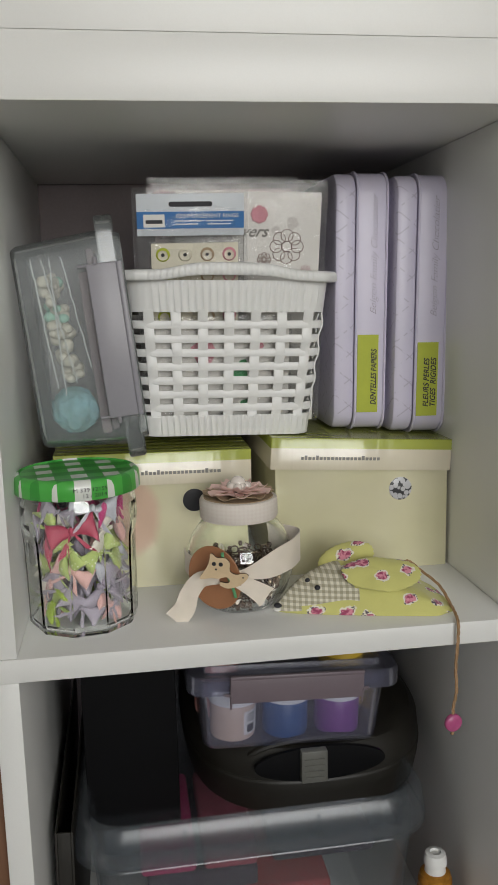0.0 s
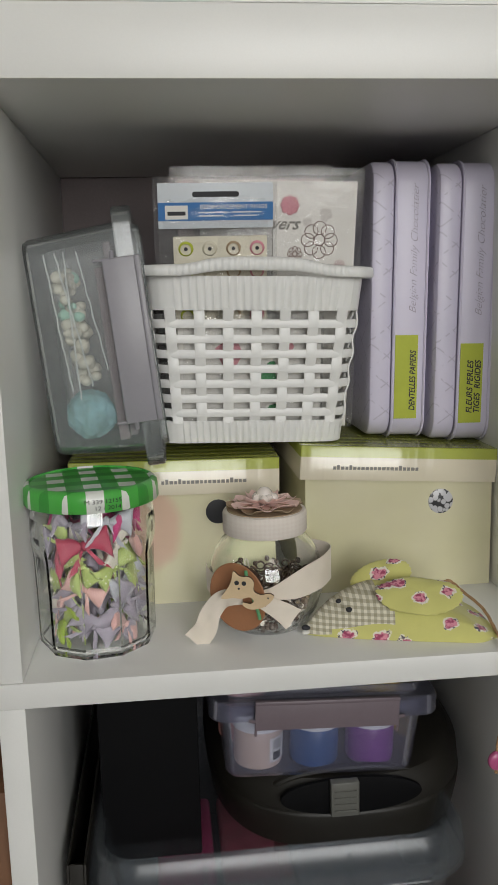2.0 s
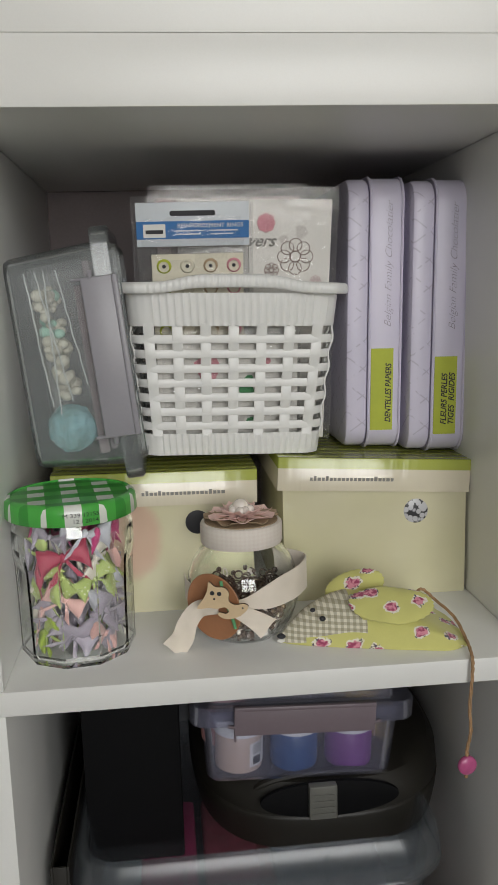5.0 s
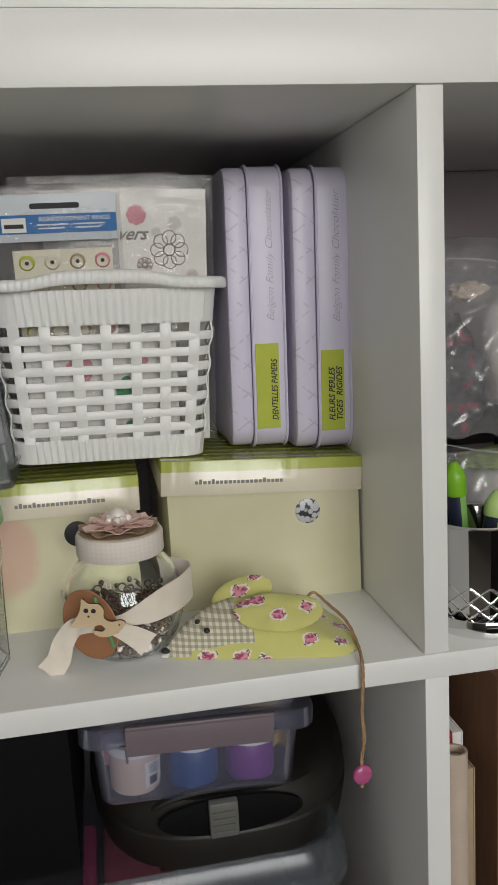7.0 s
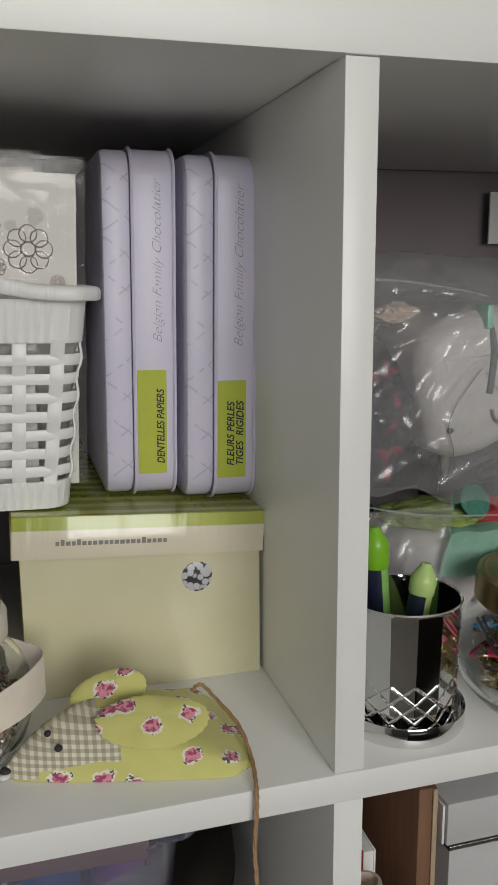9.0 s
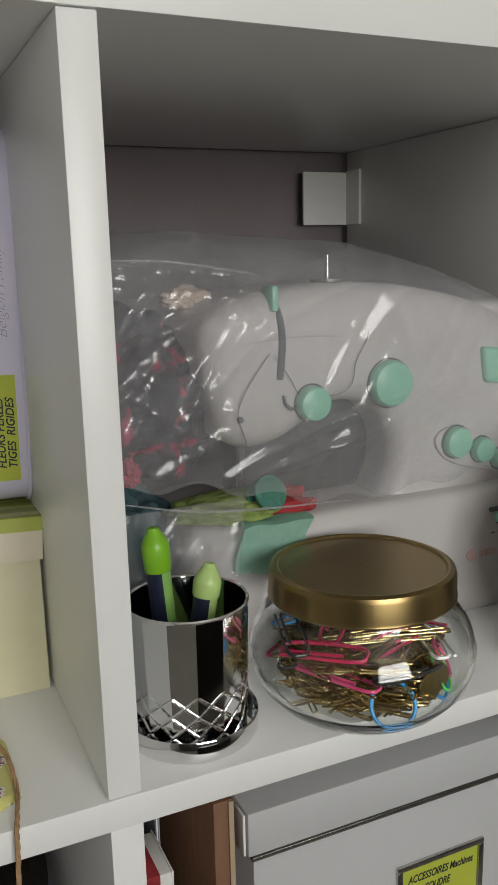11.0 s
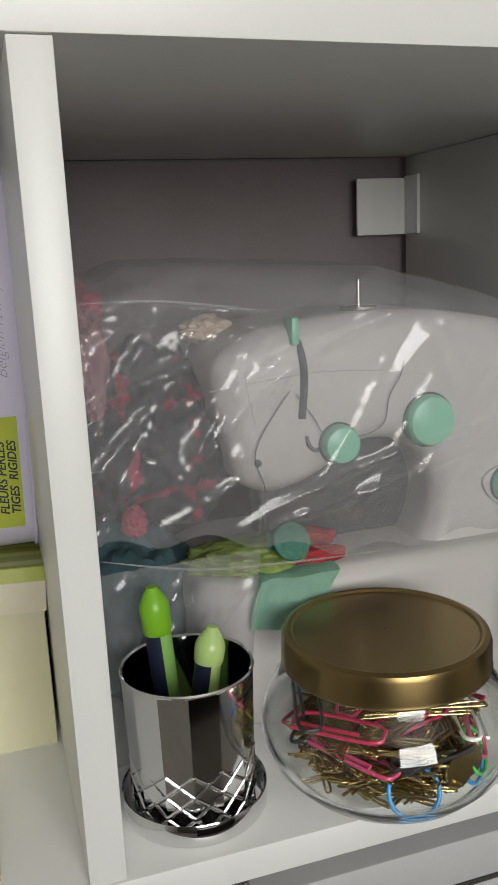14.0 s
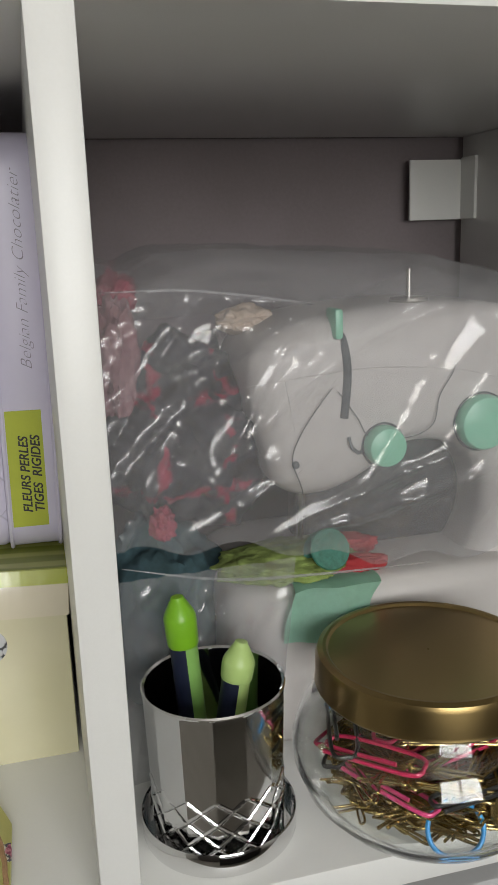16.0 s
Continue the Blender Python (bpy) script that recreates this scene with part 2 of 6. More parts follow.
def gingham(name, pitch, dark, mid, light, axes=(0, 1), rough=0.35, bump=0.0, coat=0.0):
    n = Nodes(name)
    s = n.m("ADD", squares(n, n.axis(axes[0]), pitch), squares(n, n.axis(axes[1]), pitch))
    col = n.mix(n.step(s, 1.5), n.mix(n.step(s, 0.5), dark, mid), light)
    n.shade(col, rough=rough, var=0.06, scale=60, bump=bump, grain=1500, coat=coat)
    return n.mat


def flowered():
    """Yellow-green cotton with scattered pink flowers in white halos and small dark leaves."""
    n = Nodes("flowered_cotton")
    s = n.t.nodes.new("ShaderNodeCombineXYZ")
    n.put(s.inputs[0], n.axis(0))
    n.put(s.inputs[1], n.m("ADD", n.axis(1), n.axis(2)))
    vor = n.t.nodes.new("ShaderNodeTexVoronoi")
    vor.voronoi_dimensions = "2D"
    vor.inputs["Scale"].default_value, vor.inputs["Randomness"].default_value = 46.0, 0.8
    n.put(vor.inputs["Vector"], s.outputs[0])
    d = vor.outputs["Distance"]
    rag = n.m("ADD", d, n.m("MULTIPLY", n.m("SUBTRACT", n.noise(240, 2), 0.5), 0.34))
    ground = (0.62, 0.60, 0.20)
    halo = n.m("SUBTRACT", 1.0, n.step(rag, 0.26, 0.01))
    petals = n.m("SUBTRACT", 1.0, n.step(rag, 0.18, 0.02))
    leaf = n.m("MULTIPLY", halo, n.step(n.noise(420, 1), 0.57, 0.02))
    pink = n.mix(n.step(n.noise(350, 2), 0.5, 0.08), (0.34, 0.05, 0.12), (0.72, 0.28, 0.36))
    col = n.mix(halo, ground, (0.80, 0.76, 0.66))
    col = n.mix(leaf, col, (0.10, 0.09, 0.11))
    col = n.mix(petals, col, pink)
    n.shade(col, rough=0.85, var=0.10, scale=50, grain=1600, bump=0.0004, sheen=0.2)
    return n.mat


def veined_disc():
    n = Nodes("grey_photo_disc")
    d, c = n.cells(230.0)
    col = n.mix(n.step(n.m("ADD", d, n.m("MULTIPLY", n.noise(180, 2), 0.35)), 0.72, 0.08), (0.55, 0.55, 0.58), (0.04, 0.04, 0.045))
    n.shade(col, rough=0.3, var=0.1)
    return n.mat


def flower_paper():
    """White printed card with faint grey blossoms and dots."""
    n = Nodes("flower_print_paper")
    d, c = n.cells(34.0, 0.8)
    ring = n.m("MULTIPLY", n.step(d, 0.13, 0.02), n.m("SUBTRACT", 1.0, n.step(n.m("ADD", d, n.m("MULTIPLY", n.noise(160, 2), 0.15)), 0.33, 0.02)))
    col = n.mix(n.m("MULTIPLY", ring, 0.35), (0.74, 0.72, 0.68), (0.36, 0.30, 0.29))
    n.shade(col, rough=0.55, var=0.06, scale=40)
    return n.mat


def dotted(name, ground, spot):
    n = Nodes(name)
    d, c = n.cells(330.0, 0.1)
    n.shade(n.mix(n.m("SUBTRACT", 1.0, n.step(d, 0.22, 0.05)), ground, spot), rough=0.6, var=0.1, sheen=0.2)
    return n.mat


lid_card, body_card, blush_card = shoe_lid(), shoe_body("shoe_box_card", False), shoe_body("blushed_shoe_box_card", True)
tin_plain, tin_pattern = tin_skin("lavender_tin", False), tin_skin("patterned_lavender_tin", True)
green_gingham = gingham("green_gingham_lid", 0.0205, (0.04, 0.30, 0.04), (0.08, 0.44, 0.07), (0.75, 0.77, 0.72), rough=0.3, coat=0.3)
grey_gingham = gingham("grey_gingham_cotton", 0.0040, (0.36, 0.33, 0.23), (0.50, 0.47, 0.36), (0.74, 0.70, 0.58), axes=(0, 2), rough=0.9, bump=0.0003)
floral, photo_disc, print_paper = flowered(), veined_disc(), flower_paper()
lace_band = gingham("lace_band", 0.0030, (0.73, 0.66, 0.60), (0.75, 0.68, 0.62), (0.76, 0.70, 0.64), axes=(0, 2), rough=0.7, bump=0.0003)


# ---- shape helpers ----
def thing(name, m, label, category, group="", kind=""):
    ob = new(name)
    ob.empty_display_size = 0.02
    ob.matrix_basis = m
    return tagged(ob, label, category, group, kind)


def finish(name, bm, material, sharp=35):
    bmesh.ops.recalc_face_normals(bm, faces=bm.faces)
    me = bpy.data.meshes.new(name)
    bm.to_mesh(me)
    bm.free()
    for mt in material if isinstance(material, (list, tuple)) else (material,):
        me.materials.append(mt)
    me.polygons.foreach_set("use_smooth", [True] * len(me.polygons))
    me.set_sharp_from_angle(angle=radians(sharp))
    return me


def part(name, bm, material, parent=None, label="", sharp=35, shadow=True):
    ob = new(name, finish(name, bm, material, sharp))
    if parent:
        ob.parent = parent
    ob.visible_shadow = shadow
    return tagged(ob, label)


def block(x0, x1, y0, y1, z0, z1, r=0.001, seg=2, bm=None):
    """A box with rounded edges."""
    own = bmesh.new()
    bmesh.ops.create_cube(own, size=1.0)
    for v in own.verts:
        v.co = ((x0 + x1) / 2 + v.co.x * (x1 - x0), (y0 + y1) / 2 + v.co.y * (y1 - y0), (z0 + z1) / 2 + v.co.z * (z1 - z0))
    if r:
        bmesh.ops.bevel(own, geom=own.edges[:] + own.verts[:], offset=r, segments=seg, profile=0.5, affect="EDGES")
    return merge(bm, own)


def merge(bm, own, m=None, slot=0):
    """own (moved by m) added to bm; own alone if bm is None."""
    if m is not None:
        own.transform(m)
    if slot:
        for f in own.faces:
            f.material_index = slot
    if bm is None:
        return own
    me = bpy.data.meshes.new("tmp")
    own.to_mesh(me)
    own.free()
    bm.from_mesh(me)
    bpy.data.meshes.remove(me)
    return bm


def loft(rings, closed_ring=True, caps=(True, True), loop=False):
    """Skin through rings of points, all of the same length."""
    bm = bmesh.new()
    vs = [[bm.verts.new(p) for p in ring] for ring in rings]
    n = len(vs[0])
    pairs = list(zip(vs, vs[1:])) + ([(vs[-1], vs[0])] if loop else [])
    for a, b in pairs:
        for i in range(n if closed_ring else n - 1):
            j = (i + 1) % n
            bm.faces.new((a[i], a[j], b[j], b[i]))
    if closed_ring and not loop:
        if caps[0]:
            bm.faces.new(vs[0][::-1])
        if caps[1]:
            bm.faces.new(vs[-1])
    return bm


def lathe(profile, n=64, shape=None):
    """A turned body from (radius, z) pairs; shape(angle, z) scales the radius."""
    rings = []
    for r, z in profile:
        ring = []
        for i in range(n):
            a = 2 * math.pi * i / n
            s = shape(a, z) if shape else 1.0
            ring.append((r * s * math.cos(a), r * s * math.sin(a), z))
        rings.append(ring)
    return loft(rings)


def rounded_rect(w, d, r, n=6):
    """Corner-rounded rectangle of points about the origin."""
    pts = []
    for cx, cy, a0 in ((w / 2 - r, d / 2 - r, 0), (-w / 2 + r, d / 2 - r, 90), (-w / 2 + r, -d / 2 + r, 180), (w / 2 - r, -d / 2 + r, 270)):
        for i in range(n + 1):
            a = radians(a0 + 90 * i / n)
            pts.append((cx + r * math.cos(a), cy + r * math.sin(a)))
    return pts


def tray(levels, wall, n=6):
    """An open tapered tub: outer levels (w, d, r, z) from the bottom up, with a wall that thick."""
    rings = [[(x, y, z) for x, y in rounded_rect(w, d, r, n)] for w, d, r, z in levels]
    inner = [[(x, y, max(z, levels[0][3] + wall)) for x, y in rounded_rect(w - 2 * wall, d - 2 * wall, max(r - wall, 0.0005), n)] for w, d, r, z in levels[::-1]]
    return loft(rings + inner)


def smooth_line(pts, per=6, closed=False):
    """A Catmull-Rom line through the points."""
    ps = [Vector(p) for p in pts]
    out = []
    count = len(ps) if closed else len(ps) - 1
    for i in range(count):
        if closed:
            p0, p1, p2, p3 = (ps[(i + k) % len(ps)] for k in (-1, 0, 1, 2))
        else:
            p0, p1, p2, p3 = ps[max(i - 1, 0)], ps[i], ps[i + 1], ps[min(i + 2, len(ps) - 1)]
        for k in range(per):
            t = k / per
            out.append(0.5 * ((2 * p1) + (p2 - p0) * t + (2 * p0 - 5 * p1 + 4 * p2 - p3) * t * t + (3 * p1 - p0 - 3 * p2 + p3) * t ** 3))
    if not closed:
        out.append(ps[-1])
    return out


def tube(pts, r, n=8, closed=False, flat=1.0):
    """A round rod along a line of points."""
    ps = [Vector(p) for p in pts]
    rings = []
    side = None
    for i, p in enumerate(ps):
        a, b = (ps[i - 1], ps[(i + 1) % len(ps)]) if closed else (ps[max(i - 1, 0)], ps[min(i + 1, len(ps) - 1)])
        d = (b - a).normalized()
        if side is None:
            side = d.orthogonal().normalized()
        side = (side - d * side.dot(d)).normalized()
        up = d.cross(side)
        rr = r(i / max(len(ps) - 1, 1)) if callable(r) else r
        rings.append([p + side * rr * math.cos(2 * math.pi * k / n) + up * rr * flat * math.sin(2 * math.pi * k / n) for k in range(n)])
    return loft(rings, loop=closed)


def plate(outline, thick, bevel=0.0):
    """A flat piece cut along an outline in x and z, its front at y 0."""
    bm = bmesh.new()
    f = bm.faces.new([bm.verts.new((x, 0, z)) for x, z in outline])
    got = bmesh.ops.extrude_face_region(bm, geom=[f])
    for v in got["geom"]:
        if isinstance(v, bmesh.types.BMVert):
            v.co.y += thick
    if bevel:
        bmesh.ops.bevel(bm, geom=bm.edges[:], offset=bevel, segments=2, profile=0.5, affect="EDGES")
    return bm


def circle(r, n=24, cx=0.0, cz=0.0, squash=1.0):
    return [(cx + r * math.cos(2 * math.pi * i / n), cz + squash * r * math.sin(2 * math.pi * i / n)) for i in range(n)]


def letters(name, body, size, material, parent, m, depth=0.0001, shear=0.0, width=None, bold=0.0):
    """Words in the built-in font, as a mesh part that lies on its parent."""
    cu = bpy.data.curves.new(name, "FONT")
    cu.body, cu.size, cu.extrude, cu.shear = body, size, depth, shear
    cu.offset = bold
    cu.align_x, cu.align_y = "CENTER", "CENTER"
    tmp = bpy.data.objects.new(name, cu)
    scene.collection.objects.link(tmp)
    bpy.context.view_layer.update()
    me = bpy.data.meshes.new_from_object(tmp.evaluated_get(bpy.context.evaluated_depsgraph_get()))
    bpy.data.objects.remove(tmp)
    if width:
        xs = [v.co.x for v in me.vertices]
        me.transform(Matrix.Diagonal((width / (max(xs) - min(xs)), 1, 1, 1)))
    me.transform(m)
    me.materials.clear()
    me.materials.append(material)
    ob = new(name, me)
    ob.parent = parent
    return ob


def squiggle(length, height, turns, seed):
    """A line like joined handwriting, along x, in the x-z plane."""
    rnd = random.Random(seed)
    pts = []
    for i in range(turns * 8 + 1):
        t = i / (turns * 8)
        k = i // 8
        tall = 1.0 + (1.4 if (k * 7 + seed) % 5 == 0 else 0.0)
        a = 2 * math.pi * i / 8
        pts.append((length * t + 0.25 * height * math.sin(a), 0, height * 0.5 * tall * math.cos(a + 0.6) + (rnd.random() - 0.5) * height * 0.15))
    return [tuple(p) for p in smooth_line(pts, 3)]


UP = Matrix.Rotation(radians(90), 4, "X")


# ---- the shelf and the room ----
W, T, D, FRAME = 0.335, 0.016, 0.372, 0.040
LEFT, RIGHT = -0.008 - W, 0.008 + W

unit = thing("shelf_unit", pose(0, 0, 0), "white cube shelf unit, its cells filled with craft supplies", "shelf")
part("shelf_board", block(LEFT - T - W, 0.008 + 2 * W + T, 0, D, -T, 0, 0.0006), white_foil, unit)
part("shelf_board", block(LEFT - T - W, 0.008 + 2 * W + T, 0, D, -T - W - T, -T - W, 0.0006), white_foil, unit)
part("shelf_board", block(LEFT - T - W, 0.008 + 2 * W + T, 0, D, -3 * T - 2 * W, -2 * T - 2 * W - T, 0.0006), white_foil, unit)
part("top_board", block(LEFT - T - W - FRAME, 0.008 + 2 * W + T + FRAME, -0.0008, D + 0.001, W + 0.002, W + FRAME - 0.0002, 0.0005), white_foil, unit)
for zb, zt in ((0, W + 0.002), (-T - W, -T), (-2 * T - 2 * W, -2 * T - W)):
    for xl in (-0.008, LEFT - T, RIGHT):
        part("divider", block(xl, xl + T, 0.0008, D, zb + 0.0003, zt - 0.0003, 0.0006), white_foil, unit)
for xl in (LEFT - T - W - FRAME, 0.008 + 2 * W + T):
    part("side_board", block(xl, xl + FRAME, -0.0006, D, -1.09, W - 0.0003, 0.0008), white_foil, unit)
part("bottom_board", block(LEFT - T - W, 0.008 + 2 * W + T, 0, D, -1.09, -1.05, 0.0008), white_foil, unit)

upper = thing("shelf_unit", pose(0, 0, W + FRAME), "white cube shelf unit stacked on the lower one", "shelf")
X0, X1 = LEFT - T - W - FRAME, 0.008 + 2 * W + T + FRAME
part("bottom_board", block(X0, X1, -0.0004, D, 0.0001, FRAME, 0.0005), white_foil, upper)
part("top_board", block(X0, X1, 0.0012, D, FRAME + W, 2 * FRAME + W, 0.0008), white_foil, upper)
for xl in (X0, LEFT - T, -0.008, RIGHT, X1 - FRAME):
    wide = FRAME if xl in (X0, X1 - FRAME) else T
    part("divider", block(xl, xl + wide, 0.0014, D, FRAME + 0.0003, FRAME + W - 0.0003, 0.0006), white_foil, upper)

ROOM = (-2.2, 2.2, -2.6, D + 0.014, -1.09, 1.45)
rx0, rx1, ry0, ry1, rz0, rz1 = ROOM
tagged(part("floor", block(rx0, rx1, ry0, ry1, rz0 - 0.1, rz0, 0), room_floor), "brown wooden floor of the room", "floor", kind="structure")
tagged(part("ceiling", block(rx0, rx1, ry0, ry1, rz1, rz1 + 0.1, 0), room_paint), "white painted ceiling of the room", "ceiling", kind="structure")
tagged(part("wall_north", block(rx0, rx1, ry1, ry1 + 0.15, rz0, rz1, 0), wall_paint), "mauve grey painted wall behind the shelf", "wall", kind="structure")
tagged(part("wall_west", block(rx0 - 0.15, rx0, ry0, ry1, rz0, rz1, 0), side_paint), "pale painted side wall", "wall", kind="structure")
tagged(part("wall_east", block(rx1, rx1 + 0.15, ry0, ry1, rz0, rz1, 0), side_paint), "pale painted side wall", "wall", kind="structure")
wx0, wx1, wz0, wz1 = -0.61, 0.91, 0.05, 1.39
sw = bmesh.new()
for b in ((rx0, wx0, rz0, rz1), (wx1, rx1, rz0, rz1), (wx0, wx1, rz0, wz0), (wx0, wx1, wz1, rz1)):
    block(b[0], b[1], ry0 - 0.2, ry0, b[2], b[3], 0, bm=sw)
tagged(part("wall_south", sw, dark_wall), "dark painted wall with the window", "wall", kind="structure")
win = thing("window_1", pose((wx0 + wx1) / 2, ry0 - 0.1, wz0), "white framed casement window", "window", kind="structure")
ww, wh = wx1 - wx0, wz1 - wz0
fr = bmesh.new()
for b in ((-ww / 2, -ww / 2 + 0.05, 0, wh), (ww / 2 - 0.05, ww / 2, 0, wh), (-0.035, 0.035, 0, wh), (-ww / 2, ww / 2, 0, 0.05), (-ww / 2, ww / 2, wh - 0.05, wh)):
    block(b[0], b[1], 0.0, 0.05, b[2], b[3], 0.004, bm=fr)
part("window_frame", fr, white_plastic, win)


# Unseen dark block, added so the chrome cup reflects a dark stripe.
cabinet = thing("reflection_block", pose(0.60, -2.58, rz0), "unseen dark block behind the camera, added for the chrome cup to reflect", "cabinet")
block_dark = surface("dark_block_skin", (0.025, 0.018, 0.014), rough=0.4, var=0.3, scale=10, stretch=(1, 1, 8))
part("body", block(-0.95, 0.95, 0.0, 0.95, 0.0, 0.72, 0.004), block_dark, cabinet)
for x in (-0.47, 0.47):
    part("front_panel", block(x - 0.465, x + 0.465, 0.951, 0.970, 0.03, 0.69, 0.003), block_dark, cabinet)


# ---- cell with the boxes, the basket and the tins ----
def shoe_box(x0, x1, y0, y1, body_top, lid_tl, lid_tr, card, label):
    """A shoe box with a lid that sits a little askew."""
    w, d = x1 - x0, y1 - y0
    box = thing("shoe_box", pose((x0 + x1) / 2, y0, 0), label, "shoe box", "shoe boxes")
    body = tray(((w, d, 0.0012, 0.0), (w, d, 0.0012, body_top)), 0.0015, 2)
    body.transform(Matrix.Translation((0, d / 2, 0)))
    part("body", body, card, box)
    lw = w + 0.006
    lid = tray(((lw - 0.0008, d + 0.0052, 0.0012, 0.0), (lw, d + 0.006, 0.0014, 0.0006), (lw, d + 0.006, 0.0014, 0.0255)), 0.0014, 2)
    lid.transform(Matrix.Translation((0, d / 2, 0)) @ Matrix.Diagonal((1, 1, -1, 1)))
    lid_ob = part("lid", lid, lid_card, box, "striped green and cream glossy lid")
    lid_ob.matrix_basis = pose(0, 0, (lid_tl + lid_tr) / 2, 0, math.degrees(math.atan2(lid_tl - lid_tr, lw)), 0)
    return box, lid_ob


def url_bars(lid, cx, width):
    """The printed web address, as a row of small grey bars."""
    rnd = random.Random(4)
    bm = bmesh.new()
    x = cx - width / 2
    while x < cx + width / 2:
        w = rnd.choice((0.0021, 0.0026, 0.0024))
        tall = rnd.choice((0.0024, 0.0024, 0.0024, 0.0036))
        block(x, x + w, -0.0033, -0.00295, -0.0176, -0.0176 + tall, 0, bm=bm)
        x += w + 0.0008
    tagged(part("printed_address", bm, grey_ink, lid, "grey printed bars"), kind="stuff")


def photo_hole(box, x, z, material, r=0.0095):
    part("round_emblem", plate(circle(r, 32, x, z), 0.0012, 0.0003), material, box, "round grey picture disc").location.y = -0.0006


box_a, lid_a = shoe_box(-0.320, -0.175, 0.118, 0.360, 0.1035, 0.1090, 0.107, blush_card, "cream green cardboard shoe box with pinkish front on the shelf")
url_bars(lid_a, 0.020, 0.060)
photo_hole(box_a, 0.030, 0.068, ink, 0.0090)
box_b, lid_b = shoe_box(-0.153, -0.010, 0.120, 0.362, 0.1005, 0.1145, 0.1055, body_card, "cream green cardboard shoe box under the tins and the basket")
url_bars(lid_b, -0.018, 0.064)
photo_hole(box_b, 0.0315, 0.067, photo_disc)


def tin(m, label, words, label_z, label_top):
    """A flat lavender tin on its side: tray and lid joined, with rolled rims."""
    t = thing("cookie_tin", m, label, "tin", "lavender tins")
    H, DD, R = 0.2065, 0.205, 0.017

    def slab(x0, x1, grow, bev):
        o = [(a, b) for a, b in rounded_rect(DD + 2 * grow, H + 2 * grow, R + grow, 8)]
        rings = []
        for x, g in ((x0, -bev), (x0 + bev * 0.3, -bev * 0.3), (x0 + bev, 0), (x1 - bev, 0), (x1 - bev * 0.3, -bev * 0.3), (x1, -bev)):
            rings.append([(x, DD / 2 + a * (1 + 2 * g / DD), H / 2 + b * (1 + 2 * g / H)) for a, b in o])
        return loft(rings)

    part("tray", slab(0.0, 0.0172, -0.0008, 0.003), tin_pattern, t, "lavender tray with a lattice of fine lines")
    part("lid", slab(0.0172, 0.0425, 0.0, 0.0012), tin_plain, t, "plain lavender lid")
    for x in (0.0177, 0.0420):
        ring = [(x, DD / 2 + a, H / 2 + b) for a, b in rounded_rect(DD + 0.001, H + 0.001, R, 8)]
        part("rim", tube(ring, 0.0011, 6, closed=True), tin_plain, t)
    letters("script", "Belgian Family Chocolatier", 0.0078, script_ink, t, Matrix.Translation((0.0320, -0.0003, 0.141)) @ UP @ Matrix.Rotation(radians(90), 4, "Z"), depth=0.00005, shear=0.45, width=0.094, bold=-0.00016)
    lab = part("paper_label", block(0.0192, 0.0368, -0.0006, 0.0002, label_z, label_top, 0.0001, 1), lime_paper, t, "lime green paper label")
    mid = (label_z + label_top) / 2 - 0.003
    n = len(words)
    for i, wd in enumerate(words):
        x = 0.0290 + (i - (n - 1) / 2) * 0.0058 + (0.0042 if n == 1 else 0.0012)
        letters("lettering", wd, 0.0064, ink, lab, Matrix.Translation((x, -0.0008, mid)) @ UP @ Matrix.Rotation(radians(90), 4, "Z"), shear=0.25, width=0.046 if n == 1 else 0.040, bold=0.00012)
    return t


tin(pose(-0.0985, 0.147, 0.1120, 0, 1.0, 0), "lavender tin on edge with a lime label, on shoe box", ["DENTELLES PAPIERS"], 0.0150, 0.0785)
tin(pose(-0.0515, 0.136, 0.1090, 0, 1.0, 0), "lavender tin on edge beside another, with a two-line lime label", ["FLEURS PERLES", "TIGES  RIGIDES"], 0.0145, 0.0745)


